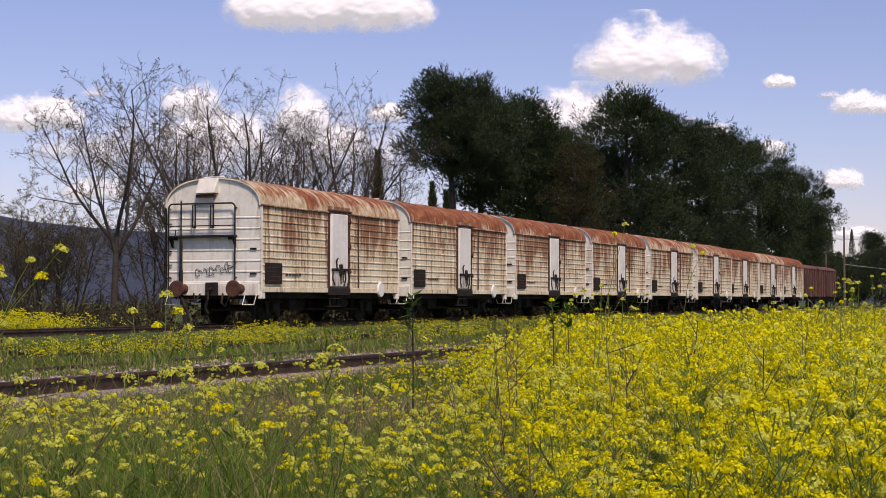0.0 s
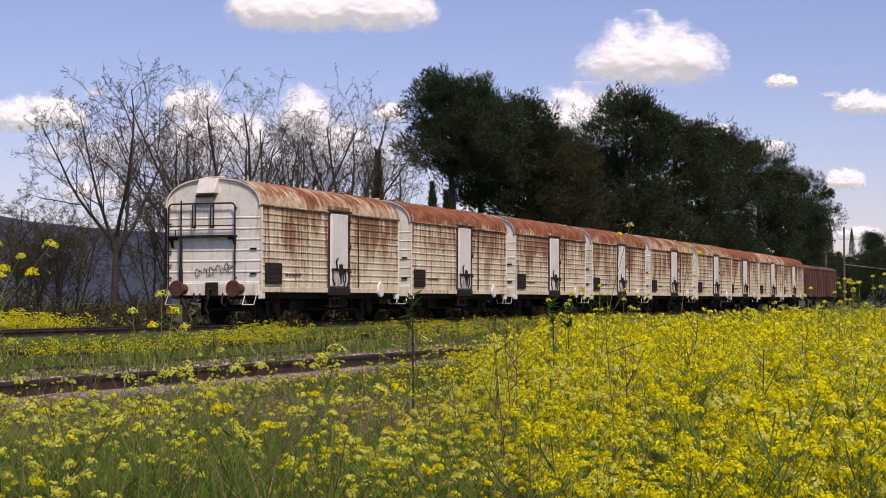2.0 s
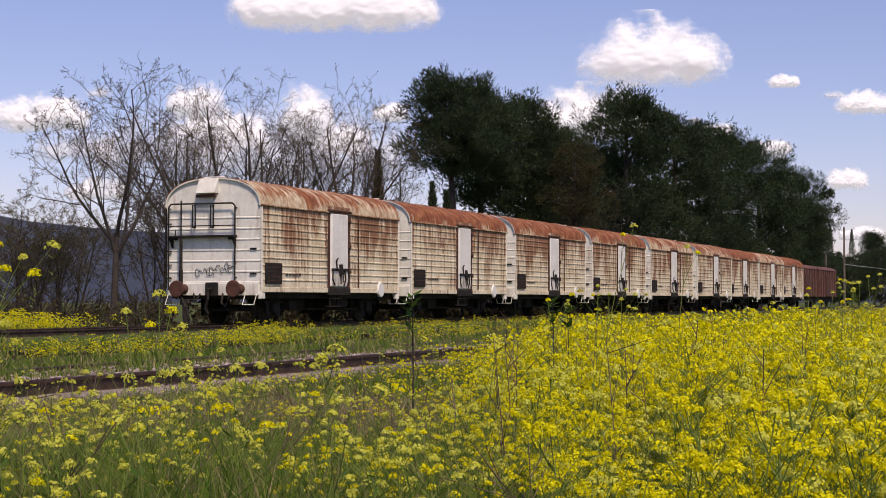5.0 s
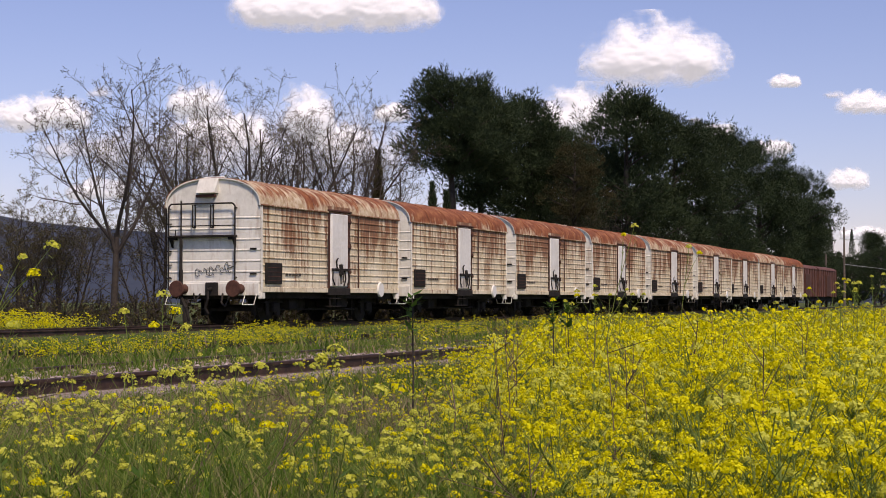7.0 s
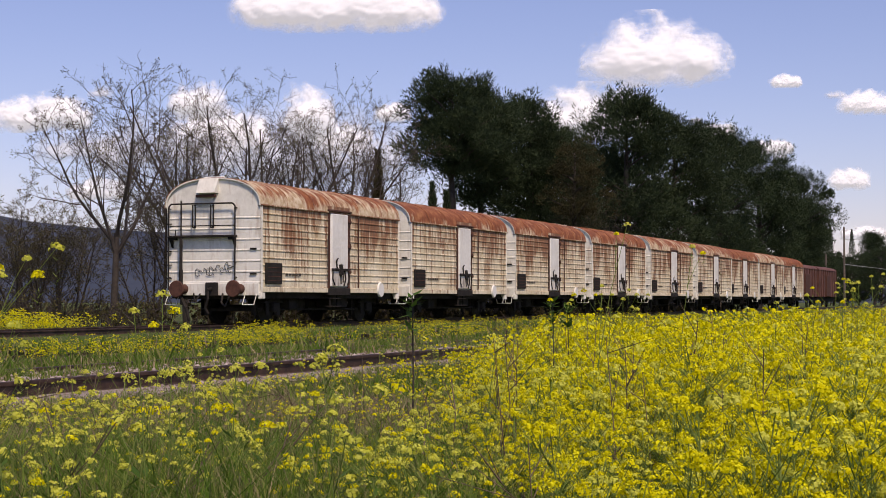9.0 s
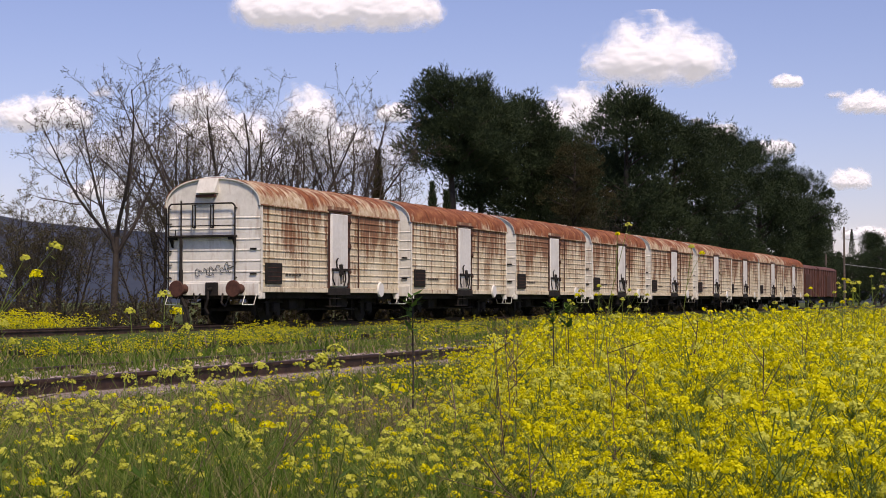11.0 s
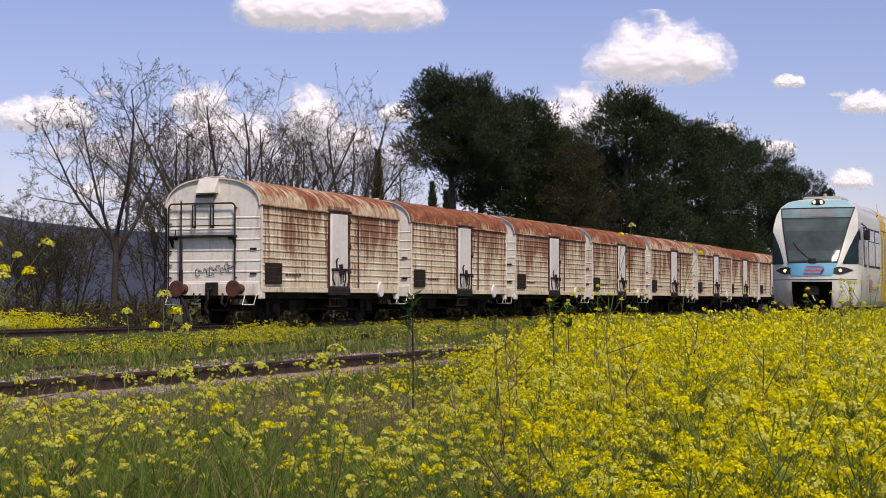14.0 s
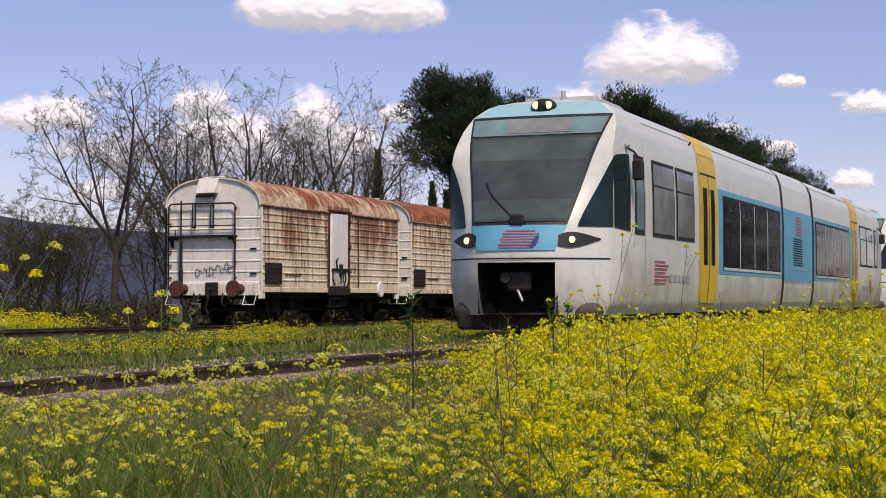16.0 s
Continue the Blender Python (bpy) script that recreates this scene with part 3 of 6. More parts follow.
    bent(bm, [(-1.10, -0.16, 2.62), (-1.10, -0.16, 2.42)], 0.016)
    bent(bm, [(-0.92, -0.16, 0.75), (-0.70, -0.25, 0.45), (-0.60, -0.25, 0.10)], 0.05)
    part("brake_column", bm, M["dark"], w, "dark hand brake column")
    for x in (-0.55, 0.02):
        bm = fresh()
        for q in (-0.045, 0.045):
            rod(bm, (x + q, -0.10, 2.66), (x + q, -0.10, 3.30), 0.018)
        rod(bm, (x - 0.045, -0.10, 2.67), (x + 0.045, -0.10, 2.67), 0.018)
        for z in (2.7, 3.28):
            rod(bm, (x, 0, z), (x, -0.1, z), 0.016)
        part("grip", bm, M["dark"], w)
    bm = fresh()
    vs = [bm.verts.new(p) for p in ((-0.42, -0.24, 3.62), (0.16, -0.24, 3.62), (0.20, -0.08, 4.02), (-0.40, -0.08, 4.02), (-0.42, 0.3, 3.62), (0.16, 0.3, 3.62), (0.20, 0.3, 4.10), (-0.40, 0.3, 4.10))]
    for f in ((0, 1, 2, 3), (4, 7, 6, 5), (0, 4, 5, 1), (1, 5, 6, 2), (2, 6, 7, 3), (3, 7, 4, 0)):
        bm.faces.new([vs[i] for i in f])
    part("roof_hatch", bm, M["end_paint"], w, "off-white loading hatch with a stained lip")
    bm = fresh()
    box(bm, -0.46, 0.16, -0.18, -0.12, 3.50, 3.58, 0.01)
    part("hatch_lip", bm, M["rust"], w)
    bm = fresh()
    for i in range(5):
        box(bm, -1.43, -1.28, -0.06, -0.03, 1.25 + 0.38 * i, 1.28 + 0.38 * i)
    rod(bm, (-1.44, -0.05, 1.0), (-1.44, -0.05, 3.2), 0.014)
    part("ladder", bm, M["dark"], w)
    bm = fresh()
    for z in (1.37, 2.05):
        bm = fresh()
        box(bm, 1.16, 1.36, -0.05, -0.01, z, z + 0.05, 0.006)
        part("bracket", bm, M["dark"], w)
    return w


def graffiti(parent):
    """Sprayed scribble that cannot be read, in short loose strokes."""
    rng = random.Random(5)
    bm = fresh()
    x = -0.62
    while x < 0.42:
        h = rng.uniform(0.12, 0.30)
        z = 1.30 + 0.12 * (x + 0.6) + rng.uniform(-0.03, 0.03)
        pts = [(x + rng.uniform(-0.02, 0.02) + 0.06 * math.cos(a), -0.032, z + h / 2 + h / 2 * math.sin(a)) for a in [i * 0.9 + rng.uniform(0, 0.4) for i in range(rng.choice((4, 6, 7)))]]
        bent(bm, pts, 0.010, 4)
        x += rng.uniform(0.08, 0.15)
    bent(bm, [(0.3, -0.032, 1.52), (0.52, -0.032, 1.60), (0.60, -0.032, 1.70), (0.50, -0.032, 1.74)], 0.010, 4)
    part("graffiti", bm, M["ink"], parent, "black sprayed scribble").location.x = 0.14


wagon = build_wagon()
W_LABEL = "long white refrigerated wagon with rust-streaked ribbed sides and red-brown arched roof"
tagged(wagon, W_LABEL, "freight wagon", "row of white refrigerated wagons")
wagon.matrix_basis = pose(WAGON_X, 40.0, 0)
for i in range(1, 9):
    shift_x = -0.10 * max(0, i - 5) - (0.45 if i == 8 else 0.25 if i > 5 else 0)
    c = copy_thing(wagon, pose(WAGON_X + shift_x, 40.0 + 10.6 * i, 0))
    if i == 6:
        c["label"] = "white refrigerated wagon stained almost wholly brown by rust"
graffiti(wagon)


def brown_wagon(y, label, length=10.0, x=WAGON_X - 1.6):
    """An old box wagon, brown with rust."""
    w = new("box_wagon")
    w.location = (x, y, 0)
    tagged(w, label, "freight wagon", "old brown box wagons")
    bm = fresh()
    box(bm, -1.4, 1.4, 0, length, 0.95, 3.35, 0.03)
    part("body", bm, M["brown"], w)
    bm = fresh()
    n = 10
    rows = [[bm.verts.new((1.45 * math.cos(math.pi * i / n), yy, 3.35 + 0.42 * math.sin(math.pi * i / n))) for i in range(n + 1)] for yy in (-0.1, length + 0.1)]
    for i in range(n):
        bm.faces.new((rows[0][i], rows[0][i + 1], rows[1][i + 1], rows[1][i]))
    bm.faces.new(rows[0])
    bm.faces.new(list(reversed(rows[1])))
    part("roof", bm, M["brown"], w)
    for i in range(9):
        bm = fresh()
        yy = length * i / 8
        box(bm, 1.40, 1.47, max(0, yy - 0.05), min(length, yy + 0.05), 0.95, 3.34)
        part("post", bm, M["rust"], w)
    bm = fresh()
    box(bm, 1.40, 1.50, length * 0.4, length * 0.62, 1.0, 2.9, 0.02)
    part("sliding_door", bm, M["rust"], w, "rusty sliding door")
    bm = fresh()
    box(bm, -1.2, 1.2, 0.1, length - 0.1, 0.62, 0.95)
    for yy in (1.6, length - 1.6):
        for s in (-0.75, 0.75):
            bmesh.ops.create_cone(bm, cap_ends=True, segments=20, radius1=0.47, radius2=0.47, depth=0.1, matrix=pose(s, yy, 0.47, 0, 90, 0))
    part("underframe", bm, M["dark"], w)
    return w


brown_wagon(136.5, "dark brown wooden box wagon behind the white wagons", 11.0)
brown_wagon(148.5, "red-brown box wagon with upright posts", 10.5)
brown_wagon(205.0, "far brown box wagon half hidden by weeds", 14.0, -13.5 - 3.0)


# ---- diesel railcar ----
COARSE = ((1.36, 0.42), (1.44, 0.62), (1.485, 1.0), (1.50, 1.42), (1.50, 2.0), (1.50, 2.6), (1.48, 3.1), (1.455, 3.45), (1.42, 3.74), (1.32, 3.99), (1.10, 4.18), (0.68, 4.29), (0.0, 4.33))
OUTLINE = tuple((a[0] + (b[0] - a[0]) * k / 4, a[1] + (b[1] - a[1]) * k / 4) for a, b in zip(COARSE, COARSE[1:]) for k in range(4)) + (COARSE[-1],)
RAKE = ((0.3, 0.22), (0.6, 0.12), (1.0, 0.02), (1.42, 0.0), (1.6, 0.02), (2.0, 0.15), (2.8, 0.68), (3.55, 1.22), (3.98, 1.55), (4.22, 1.85), (4.34, 2.25))


def lerp_table(tab, v):
    if v <= tab[0][0]:
        return tab[0][1]
    for (a, fa), (b, fb) in zip(tab, tab[1:]):
        if v <= b:
            return fa + (fb - fa) * (v - a) / (b - a)
    return tab[-1][1]


def side_x(z):
    return lerp_table(tuple((q, p) for p, q in OUTLINE), z)


CORNER = ((0.3, 1.05), (1.0, 0.96), (3.0, 0.95), (3.3, 1.02), (3.6, 1.28), (3.95, 1.66), (4.18, 1.95), (4.34, 2.25))


def nose_y(x, z):
    """How far back the nose lies: raked in the middle, upright at the corner pillars."""
    a = lerp_table(RAKE, z)
    return a + (lerp_table(CORNER, z) - a) * (abs(x) / 1.5) ** 2.5


def front_patch(bm, z0, z1, left, right, lift, nx=10, nz=8):
    """A sheet that follows the nose; left and right give its x at a height."""
    g = []
    for j in range(nz + 1):
        z = z0 + (z1 - z0) * j / nz
        a, b = left(z), right(z)
        g.append([bm.verts.new((a + (b - a) * i / nx, nose_y(a + (b - a) * i / nx, z) - lift, z)) for i in range(nx + 1)])
    for j in range(nz):
        for i in range(nx):
            bm.faces.new((g[j][i], g[j][i + 1], g[j + 1][i + 1], g[j + 1][i]))


def side_patch(bm, s, z0, z1, back, front, lift, ny=4, nz=6, flip=False):
    """A sheet on the flank; front and back give its y at a height."""
    g = []
    for j in range(nz + 1):
        z = z0 + (z1 - z0) * j / nz
        a, b = front(z), back(z)
        g.append([bm.verts.new((s * (side_x(z) + lift), a + (b - a) * i / ny, z)) for i in range(ny + 1)])
    for j in range(nz):
        for i in range(ny):
            bm.faces.new((g[j][i], g[j][i + 1], g[j + 1][i + 1], g[j + 1][i]))


def flat_side(bm, s, y0, y1, z0, z1, lift, nz=6):
    side_patch(bm, s, z0, z1, lambda z: y1, lambda z: y0, lift, 1, nz)


def body_shell(bm, y_back, nose):
    """A car body: flanks and roof, with a curved nose at one end."""
    ring = [(x, z) for x, z in OUTLINE] + [(-x, z) for x, z in reversed(OUTLINE[:-1])]
    n = len(ring)
    first = [bm.verts.new((x, nose_y(x, z) if nose else 0.0, z)) for x, z in ring]
    mid = [bm.verts.new((x, 3.2 if nose else y_back / 2, z)) for x, z in ring]
    last = [bm.verts.new((x, y_back, z)) for x, z in ring]
    for a, b in ((first, mid), (mid, last)):
        for i in range(n):
            bm.faces.new((a[i], a[(i + 1) % n], b[(i + 1) % n], b[i]))
    bm.faces.new(list(reversed(last)))
    # nose: strips between the two flanks, bottom to top
    zs = [z for _, z in OUTLINE]
    m = 30
    prev = None
    for k, z in enumerate(zs[:-1]):
        w = OUTLINE[k][0]
        right, left = first[k], first[n - 1 - k]
        row = [left] + [bm.verts.new((-w + 2 * w * i / m, nose_y(-w + 2 * w * i / m, z) if nose else 0.0, z)) for i in range(1, m)] + [right]
        if prev:
            for i in range(m):
                # the coupler opening stays open
                if not (nose and z < 1.36 and abs(-w + 2 * w * (i + 0.5) / m) < 0.66):
                    bm.faces.new((prev[i], prev[i + 1], row[i + 1], row[i]))
        prev = row
    top = first[len(OUTLINE) - 1]
    for i in range(m):
        bm.faces.new((prev[i], prev[i + 1], top))
    bmesh.ops.recalc_face_normals(bm, faces=bm.faces)


def stripes(bm, x0, x1, z0, n, put):
    for i in range(n):
        put(bm, z0 + i * 0.075, z0 + i * 0.075 + 0.035, x0 - 0.02 * (i % 3), x1 + 0.03 * ((i * 2) % 3))


def build_railcar():
    t = new("railcar")
    full = 40.0
    for s, y0 in ((1, 0.0), (-1, full)):
        # an end car; the rear one is turned round
        car = new("end_car")
        car.parent = t
        car.location = (0, y0, 0)
        car.rotation_euler = (0, 0, 0 if s > 0 else math.pi)
        bm = fresh()
        body_shell(bm, 17.35, True)
        part("car_body", bm, M["white"], car, "dusty white curved car body", True)
        bm = fresh()
        front_patch(bm, 1.96, 3.97, lambda z: -(0.87 + (z - 2.0) * 0.225), lambda z: 0.87 + (z - 2.0) * 0.225, 0.024)
        part("screen_surround", bm, M["rubber"], car)
        bm = fresh()
        front_patch(bm, 2.02, 3.56, lambda z: -(0.83 + (z - 2.0) * 0.225), lambda z: 0.83 + (z - 2.0) * 0.225, 0.034)
        part("windscreen", bm, M["screen"], car, "large grey tinted windscreen", True)
        # paler bands laid on the glass, painting what shows in it
        bm = fresh()
        for z0, z1 in ((3.12, 3.52), (2.06, 2.40)):
            front_patch(bm, z0, z1, lambda z: -(0.80 + (z - 2.0) * 0.225), lambda z: 0.80 + (z - 2.0) * 0.225, 0.038, nz=3)
        part("windscreen_tint", bm, M["screen_sheen"], car, "paler greenish bands painted on the windscreen for reflections", True)
        bm = fresh()
        front_patch(bm, 3.60, 3.92, lambda z: -(0.83 + (z - 2.0) * 0.225), lambda z: 0.83 + (z - 2.0) * 0.225, 0.034, nz=3)
        part("destination_screen", bm, M["film"], car, "pale glass strip over the windscreen", True)
        bm = fresh()
        front_patch(bm, 3.64, 3.88, lambda z: -0.55, lambda z: 0.62, 0.044, nz=3)
        part("destination_sign", bm, M["paleglass"], car, "blank grey destination sign")
        bm = fresh()
        front_patch(bm, 3.975, 4.24, lambda z: -1.30 + (z - 3.97) * 1.3, lambda z: 1.30 - (z - 3.97) * 1.3, 0.026, nz=4)
        part("brow_panel", bm, M["pale"], car, "pale blue brow panel", True)
        bm = fresh()
        front_patch(bm, 1.52, 1.955, lambda z: -(0.70 + (z - 1.52) * 0.38), lambda z: 0.70 + (z - 1.52) * 0.38, 0.024, nz=4)
        part("nose_panel", bm, M["blue"], car, "sky-blue panel under the windscreen", True)
        for i in range(7):
            bm = fresh()
            z = 1.56 + i * 0.047
            a, b = -0.26 - 0.03 * (i % 2) + 0.015 * i, 0.36 + 0.04 * (i % 3)
            front_patch(bm, z, z + 0.020, lambda q, a=a: a, lambda q, b=b: b, 0.034, 6, 1)
            part("emblem_bar", bm, M["red"], car, "thin red bar of the emblem")
        bm = fresh()
        for cx, cz, r in ((0.37, 1.66, 0.06), (0.33, 1.60, 0.04), (0.41, 1.73, 0.045)):
            front_patch(bm, cz - r, cz + r, lambda q, cx=cx, cz=cz, r=r: cx - math.sqrt(max(1e-4, r * r - (q - cz) ** 2)) * 0.7, lambda q, cx=cx, cz=cz, r=r: cx + math.sqrt(max(1e-4, r * r - (q - cz) ** 2)) * 0.7, 0.040, 4, 6)
        part("emblem_blot", bm, simple("blue_blot", (0.03, 0.04, 0.16), (0.05, 0.06, 0.22), 8.0), car)
        for q in (-1, 1):
            # headlamp in its dark leaf-shaped housing
            bm = fresh()
            lo, hi = (0.74, 1.34)
            def zc(x):
                return 1.70 + 0.03 * (x - 0.9)
            cols = 10
            rows = []
            for i in range(cols + 1):
                x = lo + (hi - lo) * i / cols
                hgt = 0.125 * (math.sin(math.pi * (0.12 + 0.88 * (i / cols)) ** 0.75) if i < cols else 0.05) + 0.008
                rows.append([bm.verts.new((q * x, nose_y(x, zc(x) + d * hgt) - 0.028, zc(x) + d * hgt)) for d in (-1, 0, 1)])
            for a, b in zip(rows, rows[1:]):
                for k in (0, 1):
                    bm.faces.new((a[k], a[k + 1], b[k + 1], b[k]))
            housing = part("headlamp_housing", bm, M["rubber"], car)
            bm = fresh()
            bmesh.ops.create_uvsphere(bm, u_segments=16, v_segments=10, radius=0.060, matrix=pose(q * 0.95, nose_y(0.95, 1.70) - 0.045, 1.70) @ Matrix.Diagonal((1, 0.5, 1, 1)))
            part("headlamp", bm, M["lamp"] if s > 0 else M["glass"], housing, "lit headlamp" if s > 0 else "")
            # cab side window round the corner
            bm = fresh()
            k = 8
            front_pts, side_pts = [], []
            for i in range(k + 1):
                u = i / k
                x = 1.02 + (1.5 - 1.02) * u
                hz = 1.97 + 1.18 * u ** 0.85
                front_pts.append([(q * x, nose_y(x, 1.93 + (hz - 1.93) * d) - 0.022, 1.93 + (hz - 1.93) * d) for d in (0, 0.25, 0.5, 0.75, 1)])
            for i in range(k + 1):
                u = i / k
                hz = 3.15 + 0.15 * u ** 0.6
                col = []
                for d in (0, 0.25, 0.5, 0.75, 1):
                    z = 1.93 - 0.03 * u + (hz - 1.93) * d
                    ya = nose_y(1.5, z) + (2.02 - nose_y(1.5, z)) * u
                    col.append((q * (side_x(z) + 0.012), ya, z))
                side_pts.append(col)
            for grid in (front_pts, side_pts):
                vs = [[bm.verts.new(p) for p in col] for col in grid]
                for a, b in zip(vs, vs[1:]):
                    for d in range(4):
                        bm.faces.new((a[d], a[d + 1], b[d + 1], b[d]))
            part("cab_window", bm, M["cabglass"], car, "curved dark cab side window", True)
            bm = fresh()
            flat_side(bm, q, 2.34, 3.02, 1.86, 3.30, 0.010)
            fr = part("window_frame", bm, M["rubber"], car)
            bm = fresh()
            flat_side(bm, q, 2.42, 2.94, 1.95, 3.22, 0.016)
            part("pane", bm, M["film"], fr)
            # mirror and its lamp
            bm = fresh()
            bent(bm, [(q * 1.47, 1.95, 3.38), (q * 1.60, 1.98, 3.30), (q * 1.66, 2.0, 3.18)], 0.02)
            box(bm, q * 1.66 - 0.10, q * 1.66 + 0.10, 1.93, 2.05, 2.80, 3.17, 0.03)
            part("wing_mirror", bm, M["rubber"], car, "black wing mirror")
            bm = fresh()
            bmesh.ops.create_uvsphere(bm, u_segments=10, v_segments=8, radius=0.06, matrix=pose(q * 1.49, 1.85, 3.42))
            part("camera_pod", bm, M["roofgrey"], car)
            bm = fresh()
            flat_side(bm, q, 3.08, 3.10, 0.5, 3.66, 0.006)
            part("panel_seam", bm, M["roofgrey"], car)
            # windows behind the cab, their pale reflection painted into the pane colour
            for a, b in ((3.62, 5.35), (5.5, 7.08)):
                bm = fresh()
                flat_side(bm, q, a, b, 1.86, 3.30, 0.010)
                fr = part("window_frame", bm, M["rubber"], car)
                bm = fresh()
                flat_side(bm, q, a + 0.07, b - 0.07, 1.93, 2.80, 0.018)
                part("pane", bm, M["paleglass"], fr)
                bm = fresh()
                flat_side(bm, q, a + 0.07, b - 0.07, 2.83, 3.23, 0.018)
                part("pane", bm, M["paleglass"], fr)
            # yellow door
            bm = fresh()
            flat_side(bm, q, 7.55, 9.32, 0.52, 3.73, 0.008, 12)
            band = part("door_surround", bm, M["yellow"], car, "yellow band round the door")
            bm = fresh()
            vs = [bm.verts.new((q * (px + 0.008), yy, pz + 0.008)) for yy in (7.55, 9.32) for px, pz in ((1.42, 3.74), (1.32, 3.99), (1.10, 4.18), (0.68, 4.29))]
            for i in range(3):
                bm.faces.new((vs[i], vs[i + 1], vs[i + 5], vs[i + 4]))
            part("roof_band", bm, M["yellow"], car, "faded yellow roof band")
            for a, b in ((7.72, 8.41), (8.46, 9.15)):
                bm = fresh()
                flat_side(bm, q, a, b, 0.62, 3.32, 0.016, 10)
                leaf = part("door_leaf", bm, M["yellow"], band)
                bm = fresh()
                flat_side(bm, q, a + 0.16, b - 0.16, 1.42, 3.05, 0.024)
                part("door_window", bm, M["glass"], band)
            bm = fresh()
            flat_side(bm, q, 8.41, 8.46, 0.6, 3.34, 0.02, 10)
            flat_side(bm, q, 7.68, 9.19, 3.32, 3.36, 0.02, 1)
            part("door_gasket", bm, M["rubber"], band)
            # blue window band
            bm = fresh()
            flat_side(bm, q, 9.45, 17.33, 1.25, 3.12, 0.008)
            bb = part("blue_band", bm, M["blue"], car, "sky-blue band along the windows")
            xs = (9.95, 11.75, 13.5, 15.2, 17.0)
            bm = fresh()
            flat_side(bm, q, 9.88, 17.07, 1.36, 3.0, 0.012)
            part("window_frame", bm, M["rubber"], bb)
            for a, b in zip(xs, xs[1:]):
                bm = fresh()
                flat_side(bm, q, a + 0.03, b - 0.06, 1.43, 2.93, 0.020)
                part("pane", bm, M["glass"], bb)
            bm = fresh()
            for b in xs[1:-1]:
                flat_side(bm, q, b - 0.05, b + 0.02, 1.42, 2.94, 0.024)
            flat_side(bm, q, 9.9, 17.05, 1.34, 1.40, 0.022)
            part("mullion", bm, M["white"], bb)
            # lower side emblem and blank lettering
            for i in range(7):
                bm = fresh()
                flat_side(bm, q, 3.72 + 0.06 * (i % 2), 4.6 + 0.12 * (i % 3), 0.98 + i * 0.068, 1.008 + i * 0.068, 0.012, 1)
                part("emblem_bar", bm, M["red"], car, "thin red bar of the emblem")
            for i in range(5):
                bm = fresh()
                flat_side(bm, q, 4.95 + 0.36 * i, 5.20 + 0.36 * i, 1.03, 1.17, 0.012, 1)
                part("lettering_bar", bm, M["roofgrey"], car, "grey bar of blank lettering")
            # cant rail
            bm = fresh()
            rod(bm, (q * 1.335, 3.4, 3.97), (q * 1.335, 17.3, 3.97), 0.008)
            part("rain_gutter", bm, M["white"], car)
        # brow lamps
        bm = fresh()
        yb = nose_y(0, 4.12)
        bmesh.ops.create_uvsphere(bm, u_segments=20, v_segments=12, radius=1.0, matrix=pose(0, yb - 0.02, 4.16) @ Matrix.Diagonal((0.24, 0.14, 0.135, 1)))
        pod = part("brow_lamp_pod", bm, M["rubber"], car, "oval black lamp pod", True)
        for q in (-1, 1):
            bm = fresh()
            bmesh.ops.create_uvsphere(bm, u_segments=14, v_segments=8, radius=0.07, matrix=pose(q * 0.115, yb - 0.125, 4.165) @ Matrix.Diagonal((1, 0.45, 1, 1)))
            part("headlamp", bm, M["lamp"] if s > 0 else M["glass"], pod, "lit headlamp" if s > 0 else "")
        # wiper
        bm = fresh()
        pts = ((0.18, 2.0), (-0.02, 2.06), (-0.30, 2.28), (-0.55, 2.50), (-0.70, 2.72))
        bent(bm, [(x, nose_y(x, z) - 0.05, z) for x, z in pts], 0.016)
        box(bm, -0.10, 0.16, nose_y(0, 2.02) - 0.09, nose_y(0, 2.02) - 0.01, 1.95, 2.14, 0.03)
        bent(bm, [(x + 0.03, nose_y(x, z) - 0.055, z - 0.03) for x, z in pts[1:4]], 0.012)
        part("wiper", bm, M["rubber"], car, "long black wiper")
        bm = fresh()
        front_patch(bm, 1.37, 1.395, lambda z: -1.46, lambda z: 1.46, 0.014, 24, 1)
        part("bumper_seam", bm, M["rubber"], car)
        # coupler recess under the nose
        bm = fresh()
        a0, b0, deep = 0.20, 0.71, 1.25
        hollow = [[(-b0, a0, z), (-b0, deep, z), (b0, deep, z), (b0, a0, z)] for z in (0.43, 1.33)]
        lo4, hi4 = [[bm.verts.new(p) for p in ring4] for ring4 in hollow]
        for i in range(3):
            bm.faces.new((lo4[i], lo4[i + 1], hi4[i + 1], hi4[i]))
        bm.faces.new(hi4)
        bm.faces.new(lo4)
        rec = part("coupler_recess", bm, M["dark"], car, "dark coupler opening")
        bm = fresh()
        rod(bm, (0.0, 1.2, 0.98), (0.0, 0.36, 0.98), 0.11, 0.13, 14)
        box(bm, -0.22, 0.22, 0.24, 0.38, 0.84, 1.16, 0.04)
        rod(bm, (-0.2, 0.24, 1.06), (-0.2, 0.16, 1.06), 0.10, 0.09, 12)
        part("coupler", bm, simple("coupler_steel", (0.018, 0.016, 0.015), (0.05, 0.045, 0.04), 8.0), rec)
        bm = fresh()
        rod(bm, (-0.02, 0.28, 0.86), (0.10, 0.20, 0.66), 0.022)
        part("coupler_handle", bm, M["white"], rec)
        bm = fresh()
        box(bm, -1.2, 1.2, 0.45, 0.75, 0.16, 0.46, 0.05)
        part("snow_plough", bm, M["dark"], car)
        for q in (-1, 1):
            bm = fresh()
